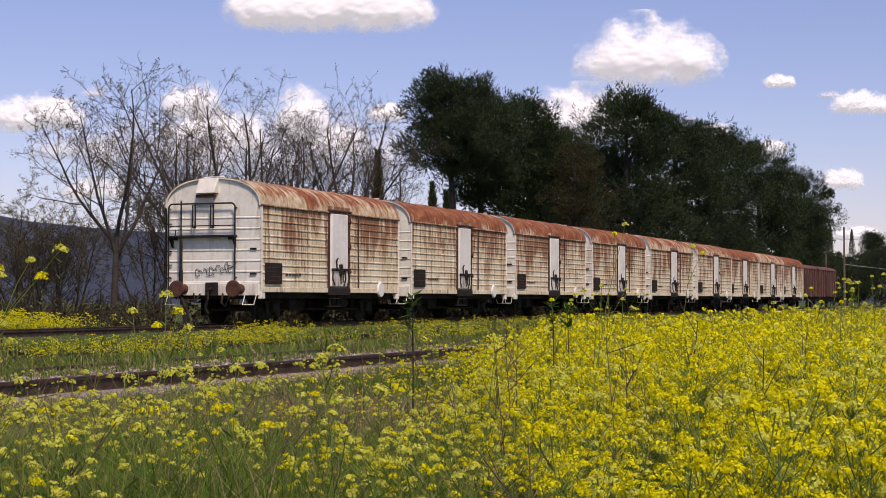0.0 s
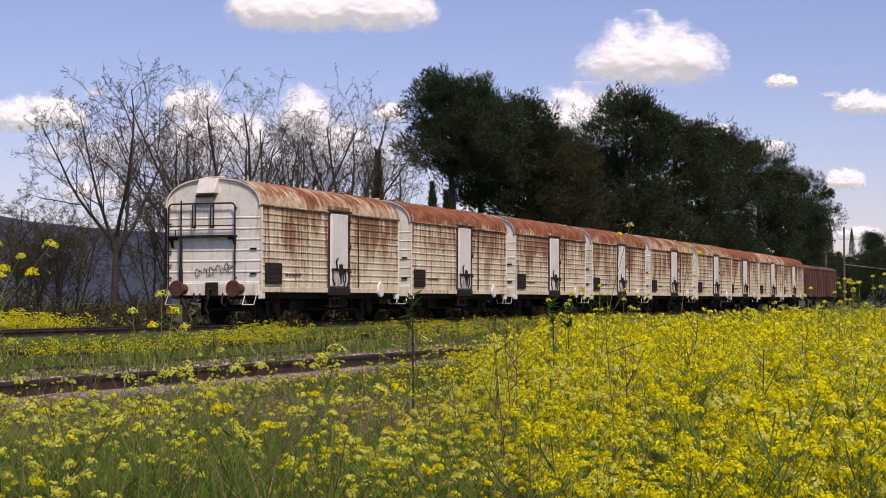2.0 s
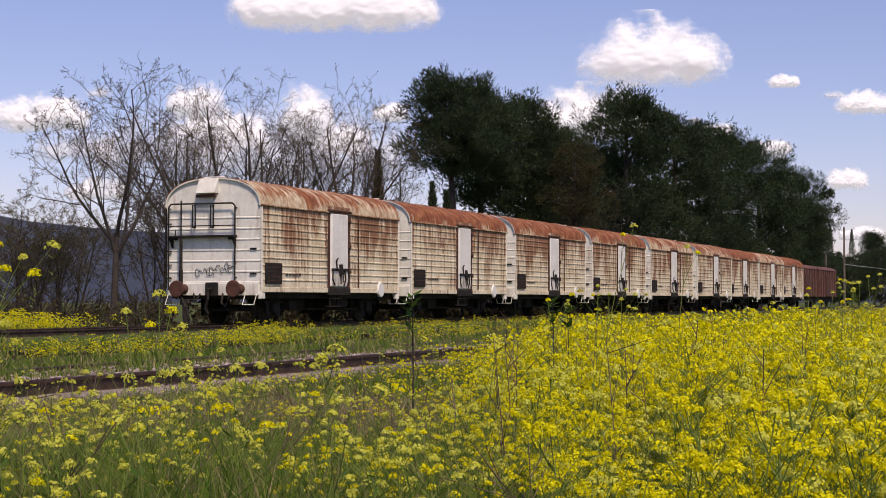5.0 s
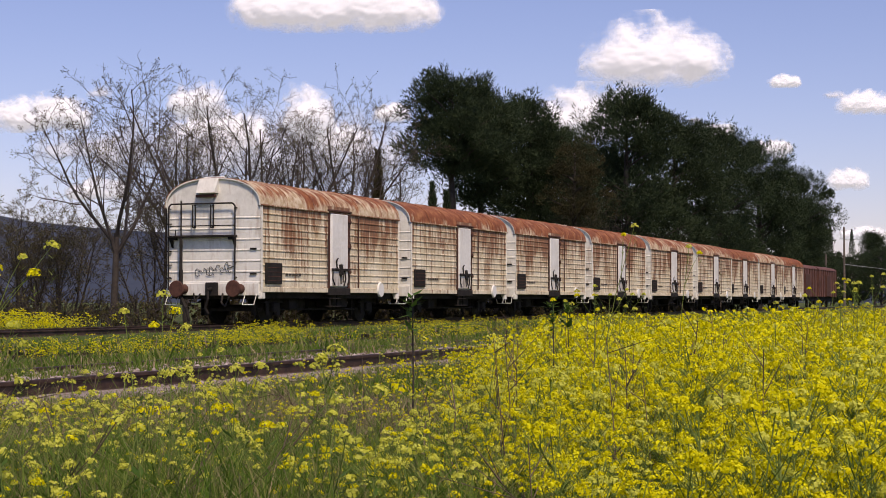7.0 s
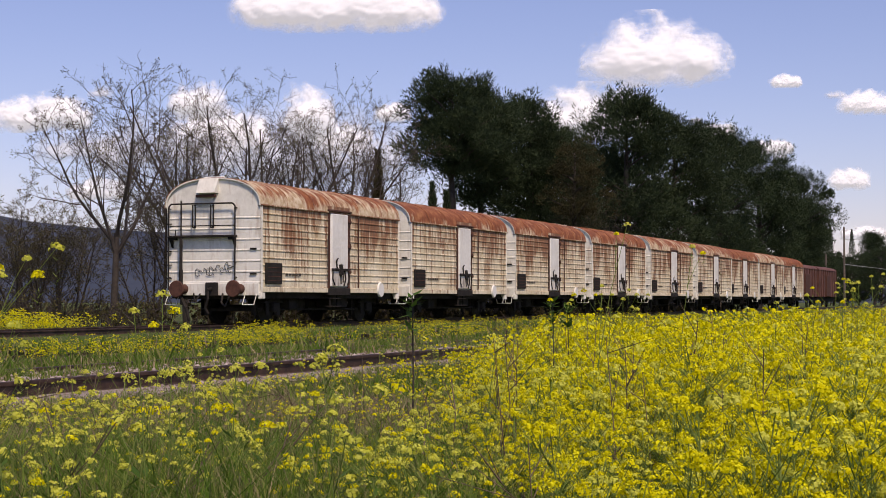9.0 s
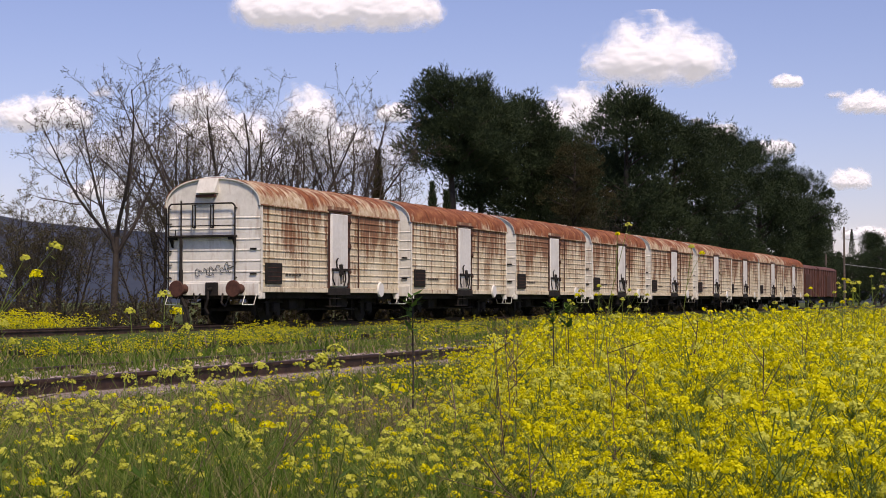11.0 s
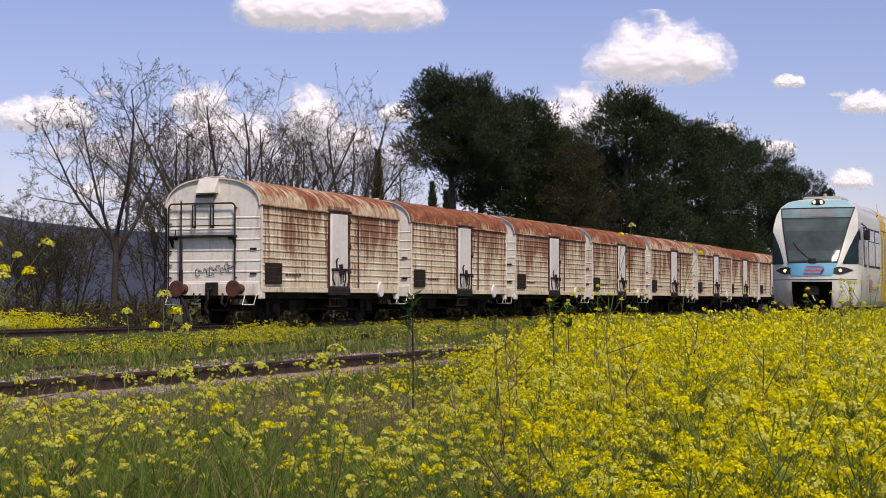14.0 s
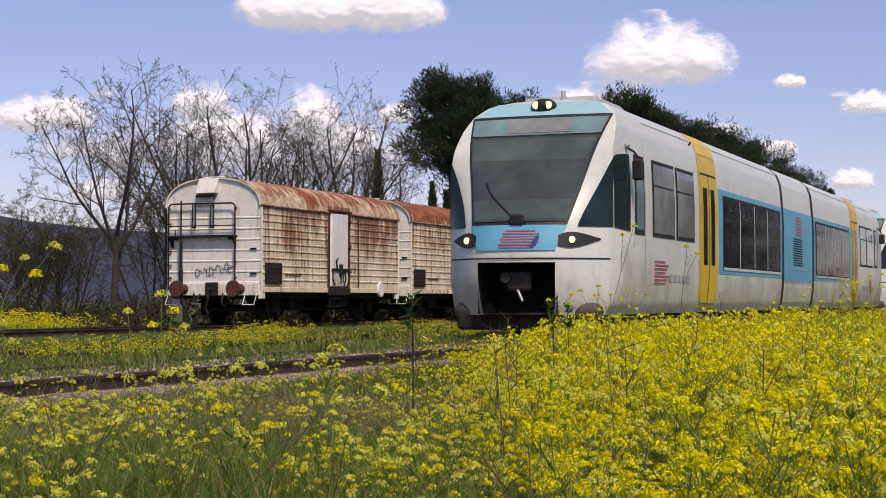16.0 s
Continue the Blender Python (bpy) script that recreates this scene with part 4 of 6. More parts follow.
            bmesh.ops.create_uvsphere(bm, u_segments=18, v_segments=10, radius=1.0, matrix=pose(q * 0.98, 0.80, 0.48) @ Matrix.Diagonal((0.38, 0.36, 0.24, 1)))
            part("step_cowl", bm, M["cowl"], car, "dirty brown rounded cowl", True)
        bm = fresh()
        box(bm, -1.3, 1.3, 1.2, 17.2, 0.28, 0.44)
        for yy in (2.6, 4.9):
            for q in (-0.75, 0.75):
                bmesh.ops.create_cone(bm, cap_ends=True, segments=24, radius1=0.4, radius2=0.4, depth=0.11, matrix=pose(q, yy, 0.40, 0, 90, 0))
        part("running_gear", bm, M["dark"], car, "black running gear")
        # roof fittings
        bm = fresh()
        box(bm, -0.7, 0.7, 2.6, 4.6, 4.26, 4.43, 0.06)
        part("roof_box", bm, M["roofgrey"], car, "grey roof unit")
        bm = fresh()
        rod(bm, (0.12, 2.5, 4.28), (0.12, 2.5, 4.52), 0.06, 0.05, 8)
        part("horn", bm, M["roofgrey"], car)
        bm = fresh()
        rod(bm, (0.9, 11.5, 4.2), (0.9, 11.2, 4.58), 0.012, 0.006, 6)
        part("aerial", bm, M["rubber"], car)
        bm = fresh()
        rod(bm, (1.36, 7.2, 3.88), (1.42, 7.1, 3.93), 0.02)
        part("roof_bracket", bm, M["dark"], car)
    # power module between the two cars
    bm = fresh()
    ring = [(x, z) for x, z in OUTLINE] + [(-x, z) for x, z in reversed(OUTLINE[:-1])]
    a = [bm.verts.new((x * 0.995, 17.62, z)) for x, z in ring]
    b = [bm.verts.new((x * 0.995, full - 17.62, z)) for x, z in ring]
    for i in range(len(ring)):
        bm.faces.new((a[i], a[(i + 1) % len(ring)], b[(i + 1) % len(ring)], b[i]))
    bm.faces.new(a)
    bm.faces.new(list(reversed(b)))
    bmesh.ops.recalc_face_normals(bm, faces=bm.faces)
    mod = part("power_module", bm, M["white"], t, "short power module with vents")
    y0, y1 = 17.62, full - 17.62
    for q in (-1, 1):
        bm = fresh()
        flat_side(bm, q, y0 + 0.02, y1 - 0.02, 1.20, 3.12, 0.004)
        part("blue_panel", bm, M["blue"], mod)
        bm = fresh()
        for i in range(12):
            flat_side(bm, q, y0 + (y1 - y0) * 0.30, y0 + (y1 - y0) * 0.62, 1.62 + i * 0.065, 1.655 + i * 0.065, 0.010, 1)
        part("vent_slats", bm, M["rubber"], mod, "dark louvred vent")
        for i in range(7):
            bm = fresh()
            flat_side(bm, q, y0 + (y1 - y0) * 0.40, y0 + (y1 - y0) * 0.60, 2.45 + i * 0.08, 2.49 + i * 0.08, 0.010, 1)
            part("emblem_bar", bm, M["red"], mod, "thin red bar of the emblem")
        bm = fresh()
        flat_side(bm, q, y0, y1, 1.16, 1.185, 0.010, 1)
        flat_side(bm, q, y0 + 0.5, y1 - 0.2, 1.50, 1.52, 0.010, 1)
        part("panel_seam", bm, M["roofgrey"], mod)
    for ya in (17.35, full - 17.62):
        bm = fresh()
        r2 = [(x * 1.008, z) for x, z in ring]
        c0 = [bm.verts.new((x, ya + 0.02, z + 0.006)) for x, z in r2]
        c1 = [bm.verts.new((x, ya + 0.25, z + 0.006)) for x, z in r2]
        for i in range(len(ring)):
            bm.faces.new((c0[i], c0[(i + 1) % len(ring)], c1[(i + 1) % len(ring)], c1[i]))
        part("gangway_bellows", bm, M["rubber"], t, "black gangway bellows")
    return t


railcar = build_railcar()
tagged(railcar, "white and sky-blue diesel railcar with yellow doors and lit headlamps", "train", "coupled railcars")
second = copy_thing(railcar, pose(TRAIN_X, 400, 0))
second["label"] = "second white and blue railcar coupled behind the first"

RAILCAR_PATH = ((0.0, 26.5 + 0.95 * 254.0), (11.0, 26.5 + 0.95 * 79.9), (12.5, 26.5 + 0.95 * 57.0), (13.0, 26.5 + 0.95 * 49.1), (13.5, 26.5 + 0.95 * 41.2), (14.0, 26.5 + 0.95 * 33.3), (14.5, 26.5 + 0.95 * 25.2),
                (15.0, 26.5 + 0.95 * 17.0), (15.5, 26.5 + 0.95 * 8.55), (16.0, 26.5))


# ---- generated meshes of many small pieces ----
def tri_mesh(name, verts, tris, material, parent=None, mat=None, quads=None):
    """A mesh straight from arrays of triangles."""
    me = bpy.data.meshes.new(name)
    verts = np.asarray(verts, dtype=np.float32)
    tris = np.asarray(tris, dtype=np.int32)
    me.vertices.add(len(verts))
    me.vertices.foreach_set("co", verts.ravel())
    me.loops.add(tris.size)
    me.loops.foreach_set("vertex_index", tris.ravel())
    me.polygons.add(len(tris))
    me.polygons.foreach_set("loop_start", np.arange(0, tris.size, 3, dtype=np.int32))
    for m in material if isinstance(material, (list, tuple)) else [material]:
        me.materials.append(m)
    if mat is not None:
        me.polygons.foreach_set("material_index", np.asarray(mat, dtype=np.int32))
    me.update(calc_edges=True)
    me.validate()
    ob = new(name, me)
    ob.parent = parent
    return ob


class Bag:
    """Collects vertices, triangles and material slots."""

    def __init__(self):
        self.v, self.t, self.m, self.n = [], [], [], 0

    def add(self, verts, tris, m=0):
        verts = np.asarray(verts, dtype=float).reshape(-1, 3)
        tris = np.asarray(tris, dtype=int).reshape(-1, 3)
        self.v.append(verts)
        self.t.append(tris + self.n)
        self.m.append(np.full(len(tris), m))
        self.n += len(verts)

    def arrays(self):
        return np.concatenate(self.v), np.concatenate(self.t), np.concatenate(self.m)


def tube(bag, pts, radii, sides=5, m=0):
    pts = np.asarray(pts, dtype=float)
    k = len(pts)
    ring = []
    for i in range(k):
        d = pts[min(i + 1, k - 1)] - pts[max(i - 1, 0)]
        d = d / (np.linalg.norm(d) + 1e-9)
        u = np.cross(d, (0.31, 0.9, 0.2))
        u /= np.linalg.norm(u) + 1e-9
        w = np.cross(d, u)
        a = np.arange(sides) * 2 * math.pi / sides
        ring.append(pts[i] + radii[i] * (np.cos(a)[:, None] * u + np.sin(a)[:, None] * w))
    tris = []
    for i in range(k - 1):
        for s in range(sides):
            a, b = i * sides + s, i * sides + (s + 1) % sides
            tris += [(a, b, b + sides), (a, b + sides, a + sides)]
    bag.add(np.concatenate(ring), tris, m)


def unit(v):
    return v / (np.linalg.norm(v) + 1e-9)


def bare_tree(x, y, height, spread, seed, label, stems=1, buds=700, depth=4):
    """A spring tree: tapered trunk, limbs fanning up and out, short crooked twigs, tufts of young leaves."""
    rng = np.random.default_rng(seed)
    wood, twigs, leaves = Bag(), Bag(), Bag()
    tips = []
    def grow(p, d, length, r, level):
        segs = (5, 7, 5, 3, 2)[level]
        pts, rad = [p], [r]
        for i in range(segs):
            bend = np.array((0, 0, (0.04, 0.075, 0.07, 0.05, 0.0)[level]))
            d = unit(d + rng.normal(0, (0.04, 0.055, 0.11, 0.20, 0.26)[level], 3) + bend)
            p = p + d * length / segs
            pts.append(p)
            rad.append(max(0.0062, r * (1 - (0.35, 0.78, 0.7, 0.6, 0.4)[level] * (i + 1) / segs)))
        tube(wood if level < 2 else twigs, pts, rad, (8, 6, 4, 3, 3)[level])
        if level >= 2:
            tips.extend(pts[-2:])
        if level >= depth:
            return
        n = (5, 11, 6, 3)[level] + (rng.random() < 0.5)
        a = rng.uniform(0, 6.28)
        for j in range(n):
            start = (0.62, 0.22, 0.25, 0.3)[level]
            f = min(0.99, start + (1 - start) * (j + rng.random()) / n)
            i = min(segs - 1, int(f * segs))
            q = pts[i] + (pts[i + 1] - pts[i]) * (f * segs - i)
            a += 2.4 + rng.normal(0, 0.35)
            way = unit(pts[i + 1] - pts[i])
            side = unit(np.cross(way, (math.cos(a), math.sin(a), 0.15)))
            tilt = rng.uniform(0.25, 0.72) * spread if level == 0 else rng.uniform(0.50, 0.95)
            nd = unit(way * math.cos(tilt) + side * math.sin(tilt))
            long = rng.uniform(1.15, 1.65) if level == 0 else rng.uniform(0.30, 0.50) * (1.25 - 0.6 * f)
            grow(q, nd, length * long, max(0.0062, rad[i] * (rng.uniform(0.60, 0.76) if level == 0 else rng.uniform(0.40, 0.58))), level + 1)
    for s in range(stems):
        if stems == 1:
            grow(np.zeros(3), np.array((0.03, 0.0, 1.0)), height * 0.38, height * 0.0155, 0)
            continue
        a = 6.28 * s / stems + rng.uniform(-0.6, 0.6)
        out = np.array((math.cos(a), math.sin(a), 0.0))
        grow(out * 0.3, unit(out * rng.uniform(0.12, 0.34) + (0, 0, 1.0)), height * rng.uniform(0.72, 1.0), height * 0.0105, 1)
    t = new("bare_tree")
    t.location = (x, y, -0.32)
    tagged(t, label, "tree", "spring trees behind the siding")
    top = max(v[:, 2].max() for v in twigs.v)
    k = height / top
    for name, bag, m in (("trunk", wood, M["bark"]), ("crown", twigs, M["twig"])):
        v, f, _ = bag.arrays()
        tri_mesh(name, v * (1, 1, k), f, m, t)
    tips = np.array(tips) * (1, 1, k)
    if buds:
        c = np.repeat(tips[rng.integers(0, len(tips), buds // 3)], 3, 0)
        c = c + rng.normal(0, 0.05, c.shape)
        add_flakes(leaves, c, rng, 0.016, 0.038, 0)
        v, f, _ = leaves.arrays()
        tri_mesh("foliage", v, f, M["bud"], t)
    return t


def add_flakes(bag, c, rng, lo, hi, m=0, up=0.0, aspect=0.6):
    """One small two-triangle leaf at each centre."""
    n = len(c)
    s = rng.uniform(lo, hi, (n, 1))
    a = rng.normal(0, 1, (n, 3))
    a[:, 2] += up
    a /= np.linalg.norm(a, axis=1, keepdims=True)
    b = np.cross(a, rng.normal(0, 1, (n, 3)))
    b /= np.linalg.norm(b, axis=1, keepdims=True) + 1e-9
    v = np.stack([c - a * s, c + b * s * aspect, c + a * s, c - b * s * aspect], 1).reshape(-1, 3)
    i = np.arange(n)[:, None] * 4
    bag.add(v, np.concatenate([i + (0, 1, 2), i + (0, 2, 3)], 1).reshape(-1, 3), m)


def add_discs(bag, c, d, rng, lo, hi, m=0):
    """Small square blossoms at each centre, facing along d."""
    n = len(c)
    s = rng.uniform(lo, hi, (n, 1))
    a = np.cross(d, rng.normal(0, 1, (n, 3)))
    a /= np.linalg.norm(a, axis=1, keepdims=True) + 1e-9
    b = np.cross(d, a)
    b /= np.linalg.norm(b, axis=1, keepdims=True) + 1e-9
    v = np.stack([c - a * s, c + b * s, c + a * s, c - b * s], 1).reshape(-1, 3)
    i = np.arange(n)[:, None] * 4
    bag.add(v, np.concatenate([i + (0, 1, 2), i + (0, 2, 3)], 1).reshape(-1, 3), m)


def add_spikes(bag, c, d, length, width, rng, m=0):
    """Thin upright triangles: needles, blades."""
    n = len(c)
    side = np.cross(d, rng.normal(0, 1, (n, 3)))
    side /= np.linalg.norm(side, axis=1, keepdims=True) + 1e-9
    v = np.stack([c - side * width, c + side * width, c + d * length], 1).reshape(-1, 3)
    bag.add(v, np.arange(3 * n).reshape(-1, 3), m)


def pine(x, y, height, half, crown_low, seed, label, clumps=110, warm=False, tufts=400, coarse=1.0):
    """A broad old pine: bare lower trunk, tiers of limbs, pads of fine needles with gaps between."""
    rng = np.random.default_rng(seed)
    wood, green = Bag(), Bag()
    t = new("pine_tree")
    t.location = (x, y, -0.32)
    tagged(t, label, "tree", "dark pines behind the wagons")
    big = height / 14.0
    tube(wood, [(0, 0, 0), (0.15, 0.1, height * 0.3), (-0.1, 0.1, height * 0.6), (0.05, 0, height * 0.92)], [height * 0.022, height * 0.018, height * 0.012, 0.05], 8)
    mid, tall = (height + crown_low) / 2, (height - crown_low) / 2
    def pad(c, r, n, flat, out):
        d = rng.normal(0, 1, (n, 3))
        d /= np.linalg.norm(d, axis=1, keepdims=True)
        p = c + d * (r * rng.uniform(0.15, 1.0, (n, 1)) ** 0.5) * (1.15, 1.15, flat)
        up = d * 0.8 + out * 0.45 + (0, 0, 0.65) + rng.normal(0, 0.35, (n, 3))
        up /= np.linalg.norm(up, axis=1, keepdims=True)
        add_spikes(green, p, up, rng.uniform(0.14, 0.30, (n, 1)) * big * coarse, rng.uniform(0.021, 0.040, (n, 1)) * big * coarse, rng)
    for k in range(clumps):
        a = rng.uniform(0, 2 * math.pi)
        f = rng.uniform(-1, 1)
        # wide shoulders, uneven outline with bays and bulges
        bulge = 0.78 + 0.75 * noise.noise((math.cos(a) * 1.5 + seed, math.sin(a) * 1.5, f * 2.0))
        w = half * max(0.15, (1 - abs(f) ** 2.6)) ** 0.5 * bulge
        rr = w * rng.uniform(0.25, 1.0) ** 0.6
        lift = 0.22 * tall * noise.noise((math.cos(a) * 2.0, math.sin(a) * 2.0, seed * 1.7)) if f > 0 else 0.0
        c = np.array((rr * math.cos(a), rr * math.sin(a), mid + f * tall * 0.90 + lift))
        if k % 3 == 0:
            h0 = max(crown_low * 0.5, c[2] - rr * 0.55)
            tube(wood, [(0, 0, h0), (c[0] * 0.5, c[1] * 0.5, (h0 + c[2]) / 2 + 0.1), tuple(c)], [0.10, 0.06, 0.02], 4)
        r = rng.uniform(0.50, 1.35) * big
        out = np.array((math.cos(a), math.sin(a), 0.2))
        n = int(tufts * rng.uniform(0.6, 1.2))
        pad(c, r, int(n * 0.55), 0.55, out)
        # smaller sprays round the pad break its edge; the upper ones stand like candles
        for j in range(5):
            q = c + unit(rng.normal(0, 1, 3) + out * 0.8 + (0, 0, 0.5)) * r * rng.uniform(0.75, 1.25) * (1.1, 1.1, 0.8)
            pad(q, r * rng.uniform(0.22, 0.40), int(n * 0.09), 1.5 if f > 0.3 else 0.8, out)
    v, f, _ = wood.arrays()
    tri_mesh("trunk", v, f, M["bark"], t)
    v, f, _ = green.arrays()
    tri_mesh("crown", v, f, M["needle_warm" if warm else "needle"], t)
    return t


def cypress(x, y, height, half, seed, label, warm=False):
    rng = np.random.default_rng(seed)
    t = new("slender_conifer")
    t.location = (x, y, -0.32)
    tagged(t, label, "tree")
    wood, green = Bag(), Bag()
    tube(wood, [(0, 0, 0), (0, 0, height * 0.95)], [0.1, 0.02], 6)
    n = 2600
    f = rng.random(n) ** 0.8
    a = rng.uniform(0, 6.28, n)
    r = half * (1 - f) ** 0.7 * rng.uniform(0.3, 1.0, n) * (1 + 0.25 * np.sin(a * 3 + f * 9))
    p = np.stack([r * np.cos(a), r * np.sin(a), 0.3 + f * (height - 0.5)], 1)
    d = np.stack([np.cos(a) * 0.5, np.sin(a) * 0.5, np.ones(n)], 1) + rng.normal(0, 0.25, (n, 3))
    d /= np.linalg.norm(d, axis=1, keepdims=True)
    add_spikes(green, p, d, rng.uniform(0.15, 0.4, (n, 1)), rng.uniform(0.03, 0.06, (n, 1)), rng)
    v, tr, _ = wood.arrays()
    tri_mesh("trunk", v, tr, M["bark"], t)
    v, tr, _ = green.arrays()
    tri_mesh("crown", v, tr, M["needle_warm" if warm else "needle"], t)
    return t


def shrub(x, y, height, half, seed, label, leafy_count=350, leaf="bud", lo=0.03, hi=0.06):
    """A thicket of thin stems with a few young leaves."""
    rng = np.random.default_rng(seed)
    t = new("shrub")
    t.location = (x, y, -0.32)
    tagged(t, label, "shrub", "scrub along the siding")
    wood, leaves = Bag(), Bag()
    tips = []
    for k in range(20):
        a = rng.uniform(0, 6.28)
        p = np.array((rng.normal(0, half * 0.35), rng.normal(0, half * 0.35), 0.0))
        d = unit(np.array((math.cos(a) * 0.45, math.sin(a) * 0.45, 1.0)))
        h = height * rng.uniform(0.5, 1.0)
        pts = [p]
        for i in range(5):
            d = unit(d + rng.normal(0, 0.18, 3))
            pts.append(pts[-1] + d * h / 5)
        tube(wood, pts, [0.022, 0.018, 0.015, 0.012, 0.01, 0.008], 3)
        for j in range(9):
            i = rng.integers(1, 5)
            q = pts[i]
            dd = unit(d + rng.normal(0, 0.6, 3))
            e = [q, q + dd * h * 0.13, q + unit(dd + rng.normal(0, 0.3, 3)) * h * 0.27]
            tube(wood, e, [0.010, 0.008, 0.006], 3)
            tips += e[1:]
    v, f, _ = wood.arrays()
    tagged(tri_mesh("thicket", v, f, M["twig"], t), kind="stuff")
    tips = np.array(tips)
    c = tips[rng.integers(0, len(tips), leafy_count)] + rng.normal(0, 0.08, (leafy_count, 3))
    add_flakes(leaves, c, rng, lo, hi)
    v, f, _ = leaves.arrays()
    tri_mesh("foliage", v, f, M[leaf], t)
    return t


def hills():
    """A low dark ridge behind the line."""
    verts, faces = [], []
    na, nr = 80, 7
    for i in range(na + 1):
        a = radians(-75 + 150 * i / na)  # from +Y, to the west positive
        crest = 28 + 31 * math.exp(-((a - radians(48)) / radians(22)) ** 2) - 8 * math.sin(a * 5) + 5 * noise.noise((a * 9, 0.0, 5.0))
        crest = max(6.0, crest * (0.35 + 0.65 / (1 + math.exp(-(a - radians(20)) * 14))))
        for j in range(nr + 1):
            f = j / nr
            r = 560 + 500 * f
            z = -1.0 + crest * 1.05 * math.sin(f * math.pi / 2) ** 1.3 + 2.0 * noise.noise((a * 30, f * 6, 1.0))
            verts.append((-math.sin(a) * r, math.cos(a) * r, z))
    w = nr + 1
    faces = [(i * w + j, (i + 1) * w + j, (i + 1) * w + j + 1, i * w + j + 1) for i in range(na) for j in range(nr)]
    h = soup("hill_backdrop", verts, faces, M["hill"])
    for p in h.data.polygons:
        p.use_smooth = True
    tagged(h, "distant dark scrub hill ridge, blue-grey with haze in its colour", "hill", kind="structure")


hills()
TREE_LABEL = "nearly bare spring tree with thin dark limbs and first buds"


BARE_TREES = (
    (-28.74, 44.59, 8.34, 1.35, 11, 1, 4),
    (-30.42, 54.68, 9.88, 0.8, 12, 4, 4),
    (-30.04, 56.99, 10.60, 0.9, 13, 5, 4),
    (-29.29, 63.73, 10.40, 1.15, 14, 1, 4),
    (-34.77, 59.42, 9.62, 0.8, 15, 1, 4),
    (-32.46, 64.63, 9.39, 0.8, 16, 1, 4),
    (-30.70, 71.78, 9.02, 0.9, 17, 1, 4),
    (-33.71, 46.94, 5.42, 0.9, 18, 4, 4),
    (-34.68, 50.85, 5.22, 0.9, 19, 4, 4),
    (-35.46, 48.39, 4.69, 0.9, 191, 4, 4),
    (-32.49, 46.34, 4.03, 0.9, 192, 4, 4),
    (-33.04, 53.65, 5.15, 0.9, 193, 4, 4),
    (-34.58, 57.34, 6.44, 0.8, 194, 1, 4),
)
for x, y, h, sp, seed, stems, depth in BARE_TREES:
    bare_tree(x, y, h, sp, seed, TREE_LABEL, stems, 4200 if h > 7 else 4800, depth)

PINES = (
    (-35.82, 92.34, 14.05, 3.2, 8.3, 21),
    (-35.63, 96.72, 14.2, 2.3, 6.6, 22),
    (-33.70, 100.71, 13.79, 2.17, 4.30, 23),
    (-35.28, 130.20, 17.9, 4.0, 3.79, 124),
    (-33.55, 139.48, 16.82, 3.64, 3.96, 25),
    (-34.78, 163.73, 18.43, 4.62, 3.88, 26),
    (-34.88, 185.20, 18.45, 4.55, 3.59, 27),
    (-35.07, 206.63, 17.32, 4.06, 3.17, 28),
    (-35.91, 227.81, 15.30, 2.61, 2.61, 29),
    (-39.08, 135.15, 14.45, 2.87, 3.92, 30),
    (-37.28, 119.73, 13.86, 2.14, 3.61, 31),
    (-37.20, 307.96, 13.20, 3.08, 3.15, 34),
    (-38.54, 296.67, 9.23, 2.97, 2.59, 35),
    (-41.22, 284.86, 8.75, 2.39, 2.53, 36),
    (-30.98, 288.90, 13.06, 3.25, 3.01, 37),
    (-40.24, 265.89, 8.43, 3.58, 2.00, 38),
    (-37.60, 275.54, 8.29, 3.69, 2.00, 39),
    (-32.21, 275.51, 9.34, 4.12, 2.00, 40),
)
for x, y, h, half, low, seed in PINES:
    if 110 < y < 250:
        half, low = half * 1.25, low * 0.6
    elif h < 10:
        half, low = half * 1.3, 0.4
    pine(x, y, h, half, low, seed, "tall dark green pine with dense clumped needles", 92 if y < 98 else 120 if y < 110 else 165, False, 520 if y < 110 else 380, 1.0 if y < 110 else 1.08)

pine(-22.97 - 6.5, 96.6, 10.4, 2.2, 3.0, 66, "olive-brown half-leafed tree between the pines", 70, True, 330)

CONIFERS = (
    (-29.88, 67.80, 7.80, 0.43, 41, 1),
    (-35.43, 88.20, 7.85, 0.65, 42, 0),
    (-35.04, 89.43, 7.43, 0.52, 43, 0),
    (-43.15, 294.86, 14.18, 1.19, 44, 0),
    (-42.38, 316.67, 14.35, 1.48, 45, 0),
    (-40.33, 285.22, 9.23, 2.87, 47, 0),
)
for x, y, h, half, seed, warm in CONIFERS:
    cypress(x, y, h, half, seed, "slender conifer with brownish foliage" if warm else "small dark conifer beyond the sidings", bool(warm))

SHRUBS = (
    (-30.65, 41.69, 2.90, 1.01, 51),
    (-32.24, 45.36, 3.42, 1.20, 52),
    (-27.90, 40.62, 2.49, 0.87, 53),
    (-31.84, 47.67, 2.93, 1.03, 54),
    (-29.69, 47.44, 2.71, 0.95, 55),
    (-31.73, 52.02, 3.07, 1.07, 56),
    (-35.19, 48.50, 2.61, 0.91, 57),
    (-27.39, 42.97, 2.04, 0.80, 58),
    (-34.66, 53.01, 2.50, 0.88, 59),
    (-35.35, 50.59, 2.66, 0.93, 60),
    (-34.63, 113.25, 11.32, 3.96, 61),
    (-35.15, 110.89, 10.16, 3.56, 62),
    (-34.07, 115.62, 10.47, 3.67, 63),
)
